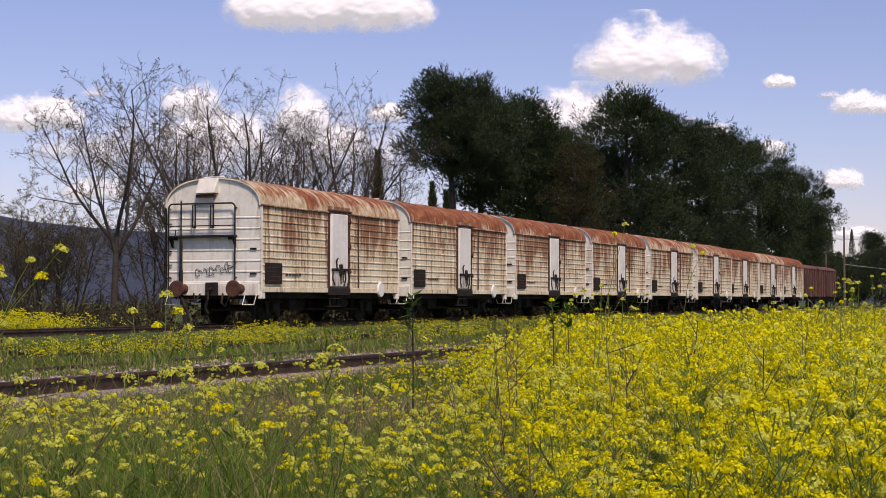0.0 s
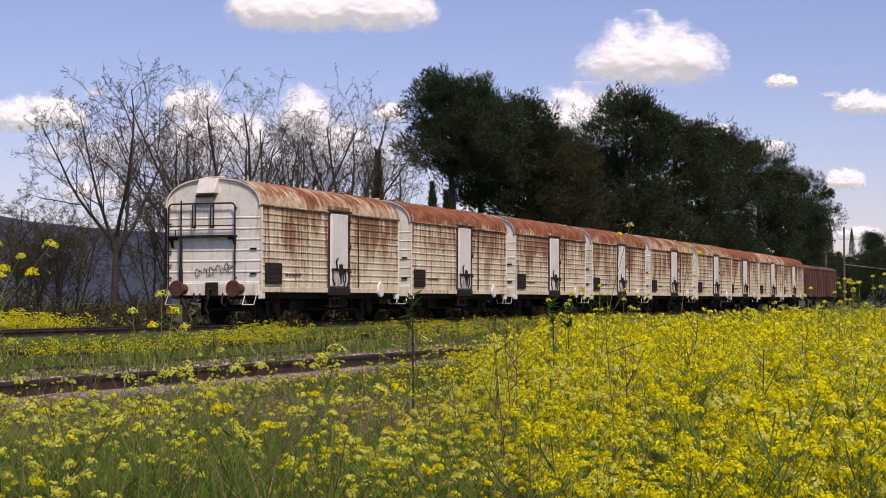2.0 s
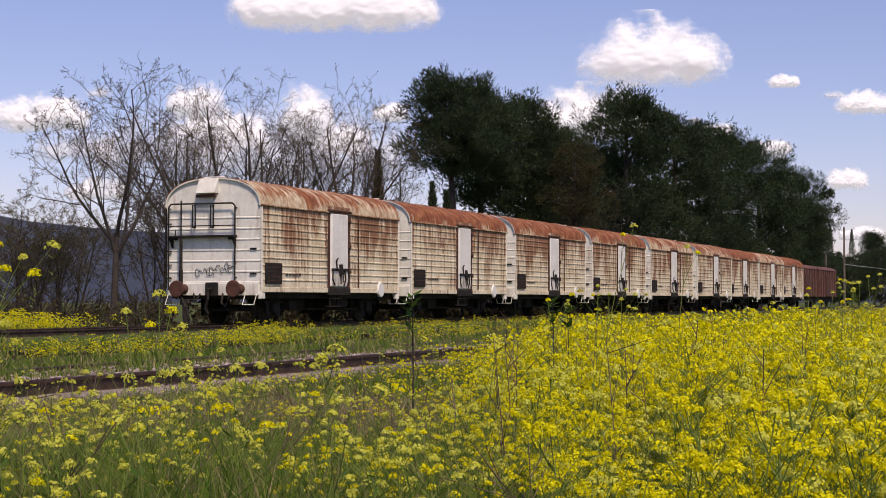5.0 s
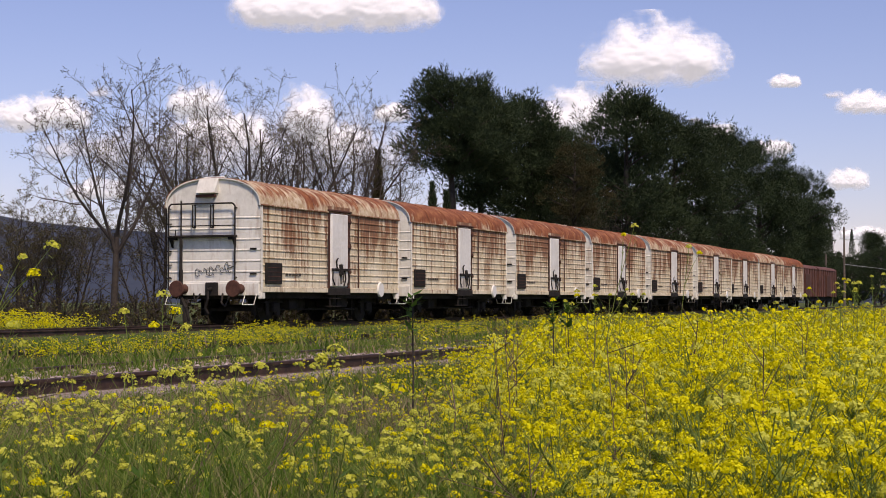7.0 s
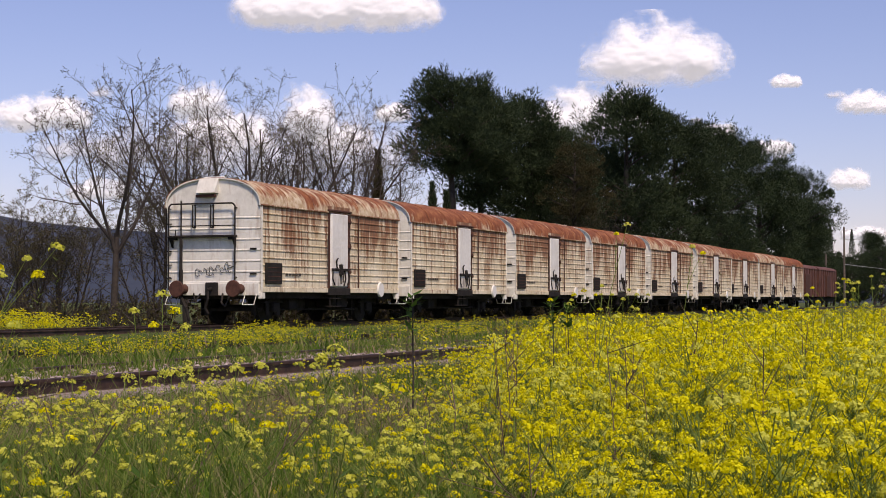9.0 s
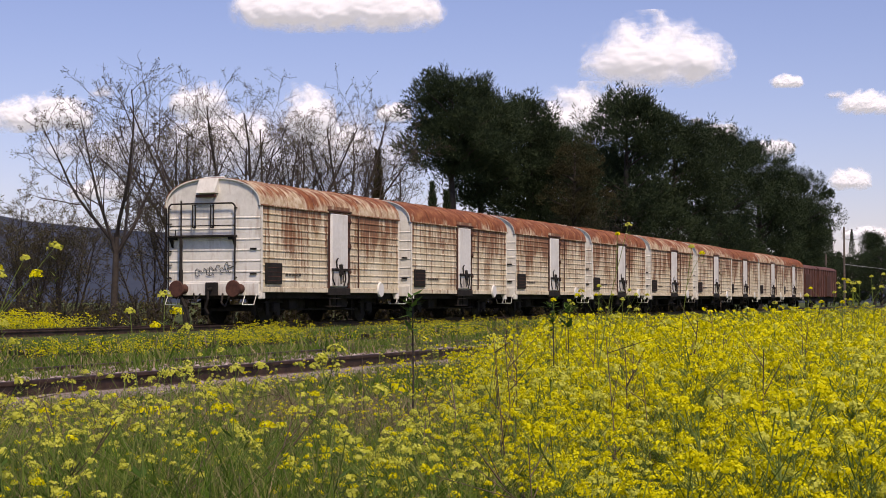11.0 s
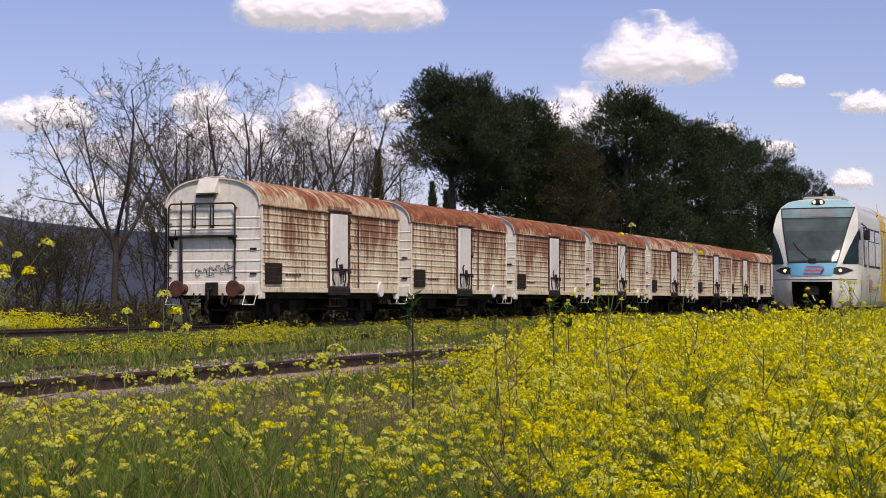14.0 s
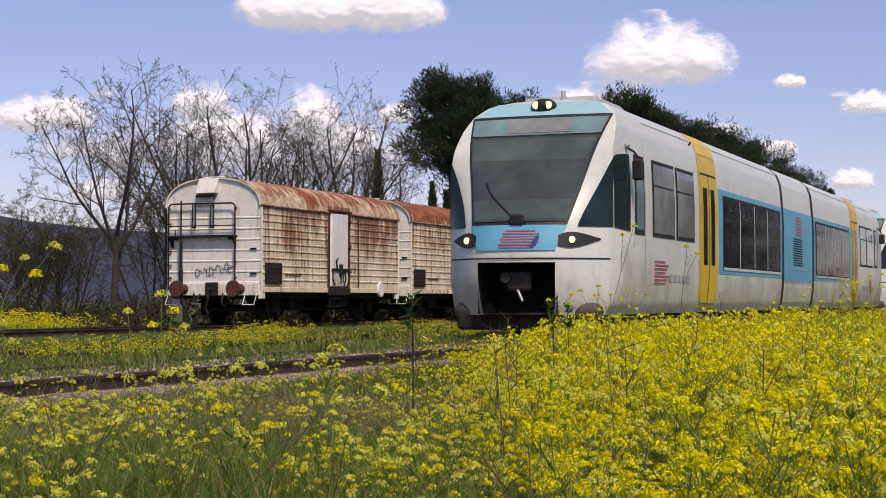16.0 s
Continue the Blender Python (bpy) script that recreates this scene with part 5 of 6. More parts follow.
for x, y, h, half, seed in SHRUBS:
    if y < 60:
        h, half = h * 0.55, half * 1.2
    shrub(x, y, h, half, seed, "tangled brown shrub with thin stems and first leaves")

# dark brush added behind the parked wagons, standing in for shade in the gaps
brush_rng = random.Random(17)
for k in range(36):
    shrub(-26.6 + brush_rng.uniform(-0.6, 0.6), 47.0 + 2.3 * k, brush_rng.uniform(1.2, 1.9), 1.8, 400 + k, "low dark scrub added for the shade under the wagons", 700, "shade_leaf", 0.05, 0.11)
# woods on the far side of the field, mirrored in the train's windows
for k in range(13):
    pine(20.0 + 5.0 * (k % 2), 60.0 + 12.5 * k, 14.0 + 2.0 * (k % 4), 6.5, 1.0, 80 + k, "dark broad pine at the field's east edge", 70, False, 90, 2.6)

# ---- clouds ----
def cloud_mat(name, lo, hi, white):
    """Partly self-glowing vapour that thins out to nothing where its density falls."""
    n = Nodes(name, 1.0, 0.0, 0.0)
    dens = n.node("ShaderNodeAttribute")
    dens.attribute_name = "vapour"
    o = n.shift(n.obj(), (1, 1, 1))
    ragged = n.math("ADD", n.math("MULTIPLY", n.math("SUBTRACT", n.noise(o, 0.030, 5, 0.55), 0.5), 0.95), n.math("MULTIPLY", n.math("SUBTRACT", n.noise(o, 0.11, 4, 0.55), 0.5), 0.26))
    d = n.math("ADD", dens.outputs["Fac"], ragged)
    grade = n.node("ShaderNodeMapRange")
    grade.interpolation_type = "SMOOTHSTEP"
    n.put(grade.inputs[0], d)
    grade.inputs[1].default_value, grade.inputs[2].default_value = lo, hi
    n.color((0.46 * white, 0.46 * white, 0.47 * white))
    # an even emission stands in for light scattered inside the cloud
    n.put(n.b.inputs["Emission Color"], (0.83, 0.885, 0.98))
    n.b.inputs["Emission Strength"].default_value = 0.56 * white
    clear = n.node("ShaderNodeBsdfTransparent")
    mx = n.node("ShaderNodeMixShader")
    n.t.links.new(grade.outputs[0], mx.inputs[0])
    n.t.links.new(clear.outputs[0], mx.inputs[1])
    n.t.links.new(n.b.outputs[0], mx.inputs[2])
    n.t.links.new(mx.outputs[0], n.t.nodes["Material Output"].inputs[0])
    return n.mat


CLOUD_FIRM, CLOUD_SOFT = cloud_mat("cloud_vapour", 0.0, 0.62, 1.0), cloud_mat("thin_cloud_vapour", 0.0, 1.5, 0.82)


def billow(q, seed):
    """Heaped, cauliflower-like displacement in several octaves."""
    rng = np.random.default_rng(seed)
    out = np.zeros(len(q))
    for k in range(5):
        s = 2.6 * 1.75 ** k
        acc = np.zeros(len(q))
        for _ in range(5):
            d = rng.normal(0, 1, 3) * s
            acc += np.sin(q @ d + rng.uniform(0, 6.28) + 1.2 * np.sin(q @ rng.normal(0, 1, 3) * s * 0.6))
        out += (0.5 - np.abs(acc) * 0.33) / 1.72 ** k
    return out


def cloud(across, up, w, h, seed, soft, depth):
    """A fair-weather cloud: heaped billows over a flat base, dissolving at the rim."""
    rng = np.random.default_rng(seed)
    nx, nz = 96, 56
    a, b = np.meshgrid(np.linspace(-1.35, 1.35, nx + 1), np.linspace(-1.5, 1.5, nz + 1))
    a, b = a.ravel(), b.ravel()
    n = max(2, int(w / h * 1.7))
    base = -0.45
    warp = np.stack([a * w / h, b, np.zeros(len(a))], 1)
    rough = billow(warp * 0.7, seed)
    low = np.zeros(len(a))
    for k in range(n):
        f = (-1 + 2 * (k + 0.5) / n + rng.uniform(-0.12, 0.12)) * 0.72
        top = 1.75 * (1.0 - 0.60 * abs(f) ** 1.5) * rng.uniform(0.72, 1.05)
        wide = 1.25 / n * rng.uniform(0.9, 1.4) + 0.18
        v = np.where(b > base, (b - base) / top, (b - base) / 0.75)
        low += np.exp(5.0 * (1.0 - np.hypot((a - f) / wide, v)))
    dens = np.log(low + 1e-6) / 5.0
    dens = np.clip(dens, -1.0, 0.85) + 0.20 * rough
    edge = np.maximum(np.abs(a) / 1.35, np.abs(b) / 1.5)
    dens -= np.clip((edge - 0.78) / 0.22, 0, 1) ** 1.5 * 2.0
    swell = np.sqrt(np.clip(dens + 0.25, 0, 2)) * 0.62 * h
    verts = np.stack([a * w / 2, -swell, b * h / 2], 1)
    i = (np.arange(nz)[:, None] * (nx + 1) + np.arange(nx)[None]).ravel()
    tris = np.concatenate([np.stack([i, i + 1, i + nx + 2], 1), np.stack([i, i + nx + 2, i + nx + 1], 1)])
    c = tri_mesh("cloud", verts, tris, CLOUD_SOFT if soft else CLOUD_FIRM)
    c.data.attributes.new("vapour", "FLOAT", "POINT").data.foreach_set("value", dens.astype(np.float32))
    c.data.polygons.foreach_set("use_smooth", np.ones(len(tris), dtype=bool))
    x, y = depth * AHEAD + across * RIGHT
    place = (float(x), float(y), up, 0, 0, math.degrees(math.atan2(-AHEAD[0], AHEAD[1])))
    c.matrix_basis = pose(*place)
    tagged(c, "thin veil of pale fair-weather cloud" if soft else "white heaped fair-weather cloud with a grey flat base", "cloud", "drifting clouds", "structure")
    return c, place


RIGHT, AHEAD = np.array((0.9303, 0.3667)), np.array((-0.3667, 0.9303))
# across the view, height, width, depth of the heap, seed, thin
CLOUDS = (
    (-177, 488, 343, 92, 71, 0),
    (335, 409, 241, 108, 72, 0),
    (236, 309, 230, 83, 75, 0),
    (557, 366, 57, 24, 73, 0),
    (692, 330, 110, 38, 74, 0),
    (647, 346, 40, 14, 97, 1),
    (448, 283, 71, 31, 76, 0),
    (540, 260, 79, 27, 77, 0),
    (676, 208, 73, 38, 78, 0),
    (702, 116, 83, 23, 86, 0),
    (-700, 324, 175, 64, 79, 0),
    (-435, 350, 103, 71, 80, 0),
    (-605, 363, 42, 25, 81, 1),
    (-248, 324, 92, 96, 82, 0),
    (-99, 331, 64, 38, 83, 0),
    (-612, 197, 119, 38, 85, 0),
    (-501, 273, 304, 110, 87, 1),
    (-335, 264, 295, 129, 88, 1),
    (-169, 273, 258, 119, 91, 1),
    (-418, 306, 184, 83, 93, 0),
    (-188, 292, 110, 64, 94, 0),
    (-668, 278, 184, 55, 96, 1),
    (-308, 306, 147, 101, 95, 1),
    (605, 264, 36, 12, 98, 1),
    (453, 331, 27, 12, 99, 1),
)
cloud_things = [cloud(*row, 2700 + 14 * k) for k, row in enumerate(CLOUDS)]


# ---- field of yellow crucifers and grass ----
def flower_plant(rng, height, heads, petals, size, leaves=6, dome=0.026, fine=True, lime=0.25, lean=None, forks=None):
    """Arrays of one plant: bent stem, branches, heads of small petals, buds, narrow leaves."""
    bag = Bag()
    lean = rng.normal(0, 0.10, 2) if lean is None else lean
    def stem_at(f):
        return np.array((lean[0] * height * f * f, lean[1] * height * f * f, height * f))
    def ribbon(pts, w0, w1, m):
        pts = np.asarray(pts)
        for ax in (np.array((1.0, 0, 0)), np.array((0, 1.0, 0)))[: 2 if fine else 1]:
            k = len(pts)
            ws = np.linspace(w0, w1, k)[:, None]
            v = np.concatenate([pts - ax * ws, pts + ax * ws])
            t = []
            for i in range(k - 1):
                t += [(i, i + 1, k + i + 1), (i, k + i + 1, k + i)]
            bag.add(v, t, m)
    ribbon([stem_at(f) for f in np.linspace(0, 1, 5 if fine else 3)], 0.0026, 0.0013, 0)
    tips = [stem_at(1.0)]
    for side, up in forks or ():
        q = tips[0] + np.array((RIGHT[0] * side, RIGHT[1] * side, up))
        p = stem_at(0.84)
        ribbon([p, p + (q - p) * 0.5 + (0, 0, 0.012), q], 0.0017, 0.0010, 0)
        tips.append(q)
    for k in range(heads - 1 if forks is None else 0):
        f = rng.uniform(0.45, 0.9)
        a = rng.uniform(0, 6.28)
        p = stem_at(f)
        L = height * rng.uniform(0.16, 0.34)
        d = np.array((math.cos(a) * 0.55, math.sin(a) * 0.55, 0.85))
        q = p + d * L * (1.0, 1.0, 0.9)
        q[2] = min(q[2], height * 1.03)
        ribbon([p, p + (q - p) * 0.5 + (0, 0, -0.01), q], 0.0017, 0.0010, 0)
        tips.append(q)
    for q in tips:
        r = dome * rng.uniform(0.7, 1.3)
        n = max(2, int(petals * rng.uniform(0.7, 1.2)))
        d = rng.normal(0, 1, (n, 3))
        d /= np.linalg.norm(d, axis=1, keepdims=True)
        d[:, 2] = np.abs(d[:, 2]) * 1.15 - 0.30
        c = q + d * (r * rng.uniform(0.75, 1.08, (n, 1))) * (1, 1, 0.85)
        face = d + rng.normal(0, 0.30, (n, 3)) + (0, 0, 0.25)
        add_discs(bag, c, face, rng, size * 0.8, size * 1.25, 3 if rng.random() < lime else 1)
        if fine:
            add_flakes(bag, q + rng.normal(0, 0.35, (5, 3)) * r + (0, 0, r * 0.3), rng, size * 0.4, size * 0.6, 3, up=1.0)
            # pods below the head
            n = 7
            a = rng.uniform(0, 6.28, n)
            zz = rng.uniform(0.02, 0.10, n)
            c = q + np.stack([np.zeros(n), np.zeros(n), -zz], 1)
            dd = np.stack([np.cos(a) * 0.8, np.sin(a) * 0.8, np.full(n, 0.6)], 1)
            add_spikes(bag, c, dd, 0.022, 0.0014, rng, 0)
    for k in range(leaves):
        f = rng.uniform(0.08, 0.7)
        a = rng.uniform(0, 6.28)
        p = stem_at(f)
        L = rng.uniform(0.05, 0.12) * (1.2 - f)
        w = L * 0.16
        d = np.array((math.cos(a), math.sin(a), rng.uniform(0.1, 0.8)))
        s = np.array((-math.sin(a), math.cos(a), 0)) * w
        bag.add([p, p + d * L * 0.5 + s, p + d * L, p + d * L * 0.5 - s], [(0, 1, 2), (0, 2, 3)], 2)
    return bag.arrays()


def scatter(name, templates, places, materials, label, category, parent=None):
    """Many plants in one mesh. places: x, y, z, turn, scale."""
    vs, ts, ms, n = [], [], [], 0
    pick = np.random.default_rng(len(places)).integers(0, len(templates), len(places))
    for k, (v, t, m) in enumerate(templates):
        p = places[pick == k]
        if not len(p):
            continue
        c, s = np.cos(p[:, 3])[:, None], np.sin(p[:, 3])[:, None]
        sc = p[:, 4][:, None]
        x = (v[None, :, 0] * c - v[None, :, 1] * s) * sc + p[:, 0][:, None]
        y = (v[None, :, 0] * s + v[None, :, 1] * c) * sc + p[:, 1][:, None]
        z = v[None, :, 2] * sc + p[:, 2][:, None]
        vs.append(np.stack([x, y, z], 2).reshape(-1, 3))
        ts.append((t[None] + (np.arange(len(p)) * len(v))[:, None, None]).reshape(-1, 3) + n)
        ms.append(np.tile(m, len(p)))
        n += len(p) * len(v)
    ob = tri_mesh(name, np.concatenate(vs), np.concatenate(ts), materials, parent, np.concatenate(ms))
    return tagged(ob, label, category, kind="stuff")


PLANT_MATS = [M["stem"], M["petal"], M["leaf"], M["lime"]]


def field_points(rng, n, near, far, keep):
    """Random ground points in a wedge of the field, kept with the chance keep(x, y, d, b)."""
    d = np.sqrt(rng.uniform(near ** 2, far ** 2, n))
    b = rng.uniform(-0.30, 0.30, n)
    xy = d[:, None] * AHEAD + (d * b)[:, None] * RIGHT
    ok = keep(xy[:, 0], xy[:, 1], d, b)
    return xy[rng.random(n) < ok], d[:0]


def on_ground(xy):
    return np.array([ground_height(a, c) for a, c in xy])


def patchy(x, y, scale, seed):
    return np.array([noise.noise((a * scale, c * scale, seed)) for a, c in zip(x, y)])


def places_of(rng, xy, lo, hi):
    n = len(xy)
    wave = 1.0 + 0.34 * patchy(xy[:, 0], xy[:, 1], 0.75, 11.0) + 0.16 * patchy(xy[:, 0], xy[:, 1], 2.6, 4.0)
    return np.column_stack([xy, on_ground(xy) - 0.01, rng.uniform(0, 6.28, n), rng.uniform(lo, hi, n) * wave])


def thick(x, y):
    """How thick the yellow stand is: full to the east of a slanting edge, thin to the west."""
    u = x * RIGHT[0] + y * RIGHT[1]
    v = x * AHEAD[0] + y * AHEAD[1]
    edge = u - (0.12 + 0.022 * v) + 0.22 * patchy(x, y, 0.9, 2.0)
    return 1 / (1 + np.exp(-edge * 7 / (0.5 + 0.12 * v)))


def build_field():
    rng = np.random.default_rng(42)
    east = -7.35
    near_t = [flower_plant(rng, rng.uniform(0.42, 0.60), int(rng.integers(8, 13)), 48, 0.0037, 9, 0.0172, True, 0.24) for _ in range(10)]
    mid_t = [flower_plant(rng, rng.uniform(0.42, 0.62), int(rng.integers(9, 14)), 17, 0.0066, 6, 0.0185, False, 0.18) for _ in range(10)]
    far_t = [flower_plant(rng, rng.uniform(0.42, 0.62), int(rng.integers(7, 10)), 6, 0.0125, 1, 0.022, False, 0.12) for _ in range(8)]
    def stand(dense, thin):
        return lambda x, y, d, b: np.where(x > east, (thin + (dense - thin) * thick(x, y)) * np.clip(0.80 + 0.9 * patchy(x, y, 1.1, 31.0), 0.25, 1), 0)
    xy, _ = field_points(rng, 1850, 3.2, 7.0, stand(1.0, 0.03))
    p = places_of(rng, xy, 0.75, 1.12)
    p[:, 4] *= 0.72 + 0.28 * thick(xy[:, 0], xy[:, 1])
    thin_t = [flower_plant(rng, rng.uniform(0.42, 0.62), int(rng.integers(4, 10)), 42, 0.0046, 16, 0.0195, True, 0.85) for _ in range(12)]
    q, _ = field_points(rng, 800, 3.2, 9.0, lambda x, y, d, b: np.where(x > east, np.where((b > -0.12) & (d < 5.6), 0.4, 1.0) * (0.66 - 0.5 * thick(x, y)) * np.clip(0.62 + 2.2 * patchy(x, y, 1.0, 5.0), 0.08, 1), 0))
    scatter("flower_stand", thin_t, places_of(rng, q, 0.55, 1.22), PLANT_MATS, "scattered lime-yellow flower heads in green grass", "flowers")
    scatter("flower_stand", near_t, p, PLANT_MATS, "dense stand of yellow-flowering weeds in the foreground", "flowers")
    xy, _ = field_points(rng, 3150, 7.0, 12.0, stand(1.0, 0.05))
    p = places_of(rng, xy, 0.75, 1.15)
    p[:, 4] *= 0.58 + 0.42 * thick(xy[:, 0], xy[:, 1])
    scatter("flower_stand", mid_t, p, PLANT_MATS, "yellow-flowering weeds thick along the line", "flowers")
    xy, _ = field_points(rng, 5400, 12.0, 19.0, stand(1.0, 0.02))
    more, _ = field_points(rng, 16000, 19.0, 75.0, stand(1.0, 0.2))
    xy = np.concatenate([xy, more])
    p = places_of(rng, xy, 0.72, 1.15)
    p[:, 4] *= 0.55 + 0.45 * thick(xy[:, 0], xy[:, 1])
    scatter("flower_stand", far_t, p, PLANT_MATS, "far reach of the yellow flower stand", "flowers")
    # patches between the tracks
    spots = ((-15.2, 28.2, 1.1, 3.6), (-15.6, 28.6, 0.6, 2.0), (-18.6, 46.0, 0.8, 5.0), (-19.5, 63.0, 1.8, 14.0), (-26.4, 36.8, 1.6, 2.6), (-14.9, 21.7, 1.0, 2.6), (-13.7, 22.4, 0.6, 1.4), (-17.9, 35.0, 0.5, 2.0), (-13.2, 34.0, 0.7, 4.0), (-13.5, 50.0, 1.6, 12.0), (-19.2, 36.5, 0.5, 2.0))
    pts = []
    for cx, cy, sx, sy in spots:
        n = int(60 * (sx * sy) ** 0.72) + 40
        pts.append(np.column_stack([rng.normal(cx, sx * 0.55, n), rng.normal(cy, sy * 0.55, n)]))
    xy = np.concatenate(pts + [np.column_stack([rng.uniform(-21, -10.8, 200), rng.uniform(15, 100, 200)])])
    xy = xy[(abs(xy[:, 0] + 22.57) > 1.9) & (xy[:, 0] < -10.7)]
    p = places_of(rng, xy, 0.40, 0.66)
    scatter("flower_patches", far_t, p, PLANT_MATS, "low patches of yellow flowers between the tracks", "flowers")

    # grass: blades in tufts
    def tuft(n, h, w, spread, dry):
        bag = Bag()
        c = np.column_stack([rng.normal(0, spread, (n, 2)), np.zeros(n)])
        d = np.column_stack([rng.normal(0, 0.30, (n, 2)), np.ones(n)])
        L = h * rng.uniform(0.45, 1.0, (n, 1))
        side = np.column_stack([d[:, 1], -d[:, 0], np.zeros(n)]) + rng.normal(0, 0.5, (n, 3)) * (1, 1, 0)
        side /= np.linalg.norm(side, axis=1, keepdims=True)
        bend = np.column_stack([rng.normal(0, 0.22, (n, 2)), np.full(n, -0.06)])
        m1 = c + d * L * 0.55
        t1 = c + d * L + bend * L
        v = np.stack([c - side * w, c + side * w, m1 - side * w * 0.8, m1 + side * w * 0.8, t1], 1).reshape(-1, 3)
        i = np.arange(n)[:, None] * 5
        f = np.stack([i + (0, 1, 3), i + (0, 3, 2), i + (2, 3, 4)], 1).reshape(-1, 3)
        k = np.repeat(rng.random(n) < dry, 3).astype(int)
        bag.add(v, f, 0)
        bag.m[-1] = k
        return bag.arrays()
    GM = [M["grass"], M["dry"]]
    fine_t = [tuft(26, rng.uniform(0.26, 0.46), 0.0034, 0.05, 0.12) for _ in range(8)]
    dry_t = [tuft(24, rng.uniform(0.22, 0.40), 0.0028, 0.06, 0.75) for _ in range(6)]
    coarse_t = [tuft(16, rng.uniform(0.20, 0.36), 0.010, 0.10, 0.10) for _ in range(8)]
    sparse_t = [tuft(9, rng.uniform(0.20, 0.36), 0.015, 0.11, 0.10) for _ in range(8)]
    xy, _ = field_points(rng, 5600, 2.7, 8.0, lambda x, y, d, b: np.where(x > east, 1.0 - 0.55 * thick(x, y), 0))
    scatter("grass_sward", fine_t, places_of(rng, xy, 0.7, 1.2), GM, "long green grass among the weeds", "grass")
    xy, _ = field_points(rng, 4600, 2.9, 13.0, lambda x, y, d, b: np.where(x > east - 0.75, np.clip(0.45 + 1.5 * patchy(x, y, 0.8, 7.0), 0, 1) * (1 - thick(x, y)), 0))
    scatter("dry_grass", dry_t, places_of(rng, xy, 0.7, 1.15), GM, "dry straw-coloured grass and dead stalks", "grass")
    xy, _ = field_points(rng, 9000, 8.0, 30.0, lambda x, y, d, b: np.where(x > east - 0.35, 1.0 - 0.5 * thick(x, y), 0))
    scatter("grass_sward", coarse_t, places_of(rng, xy, 0.5, 0.95), GM, "grass along the near side of the line", "grass")
    # between and behind the tracks
    n = 21000
    xy = np.column_stack([rng.uniform(-34, -8.85, n), 8 + 100 * rng.random(n) ** 1.5])
    x = xy[:, 0]
    keep = np.where(x > -9.0, 0.5, np.where(x > -10.35, 1.0, np.where(abs(x + 16.3) < 1.1, 0.8, np.where(abs(x + 22.57) < 1.4, 0.9, 1.0))))
    xy = xy[rng.random(n) < keep]
    p = places_of(rng, xy, 0.55, 0.95)
    p[:, 2] = np.where(abs(xy[:, 0] + 9.17) < 1.5, -0.08, p[:, 2])
    p[:, 4] *= np.where(abs(xy[:, 0] + 9.17) < 1.3, 0.55, np.where(xy[:, 0] < -17.5, 0.52, 1.0))
    p[:, 2] = np.where((abs(xy[:, 0] + 16.3) < 1.4) | (abs(xy[:, 0] + 22.57) < 1.4), -0.16, p[:, 2])
    scatter("grass_sward", sparse_t, p, GM, "short lush grass between the tracks", "grass")
    # weeds on the shoulder of the line
    n = 2800
    xy = np.column_stack([rng.uniform(-7.90, -7.15, n), 8 + 40 * rng.random(n) ** 1.4])
    p = places_of(rng, xy, 0.35, 0.58)
    p[:, 2] = -0.21
    scatter("grass_sward", coarse_t + dry_t[:3], p, GM, "weedy grass on the shoulder of the line", "grass")
    k = 110
    xy = np.column_stack([rng.uniform(-7.95, -6.2, k), 9 + 16 * rng.random(k)])
    p = places_of(rng, xy, 0.55, 0.85)
    scatter("flower_stand", thin_t, p, PLANT_MATS, "lime-yellow flower heads beside the rail", "flowers")
    # the rest of the field, round about
    def around(n, x0, x1, y0, y1):
        q = np.column_stack([rng.uniform(x0, x1, n), rng.uniform(y0, y1, n)])
        v, u = q @ AHEAD, q @ RIGHT
        return q[(np.hypot(q[:, 0], q[:, 1]) > 1.6) & ~((v > 0.4) & (np.abs(u) < 0.31 * v + 0.25))]
    scatter("flower_stand", far_t, places_of(rng, around(2500, -7.2, 17.0, -14.0, 60.0), 0.75, 1.1), PLANT_MATS, "yellow-flowering weeds all round the field", "flowers")
    scatter("grass_sward", sparse_t, places_of(rng, around(3000, -7.2, 17.0, -14.0, 60.0), 0.7, 1.1), GM, "long grass all round the field", "grass")
    # upright dead stalks through the stand
    up_t = []
    for _ in range(6):
        bag = Bag()
        h = rng.uniform(0.55, 0.85)
        tip = np.array((rng.normal(0, 0.08), rng.normal(0, 0.08), h))
        tube(bag, [(0, 0, 0), tip * 0.5 + (0.01, 0, 0), tip], [0.004, 0.003, 0.0014], 3)
        for j in range(7):
            q = tip * rng.uniform(0.45, 0.95)
            tube(bag, [q, q + np.array((rng.normal(0, 0.06), rng.normal(0, 0.06), rng.uniform(0.05, 0.13)))], [0.002, 0.0009], 3)
        up_t.append(bag.arrays())
    xy, _ = field_points(rng, 620, 4.0, 22.0, lambda x, y, d, b: np.where(x > east, 0.04 + 0.7 * thick(x, y), 0))
    scatter("dead_stalks", up_t, places_of(rng, xy, 0.85, 1.15), [M["deadwood"]], "thin upright dead stalks among the flowers", "weeds")
    # a thick clump by the scrub
    xy = np.column_stack([rng.normal(-26.2, 0.9, 260), rng.normal(36.2, 1.4, 260)])
    scatter("flower_patches", far_t, places_of(rng, xy, 0.8, 1.1), PLANT_MATS, "thick yellow clump in front of the scrub", "flowers")
    # grass standing between the rails of the line
    n = 5200
    xy = np.column_stack([np.concatenate([rng.uniform(-9.86, -8.98, n // 2), rng.uniform(-11.2, -9.98, n - n // 2)]), 8 + 45 * rng.random(n) ** 1.3])
    xy = xy[(xy[:, 1] > 26) | (rng.random(n) < 0.35)]
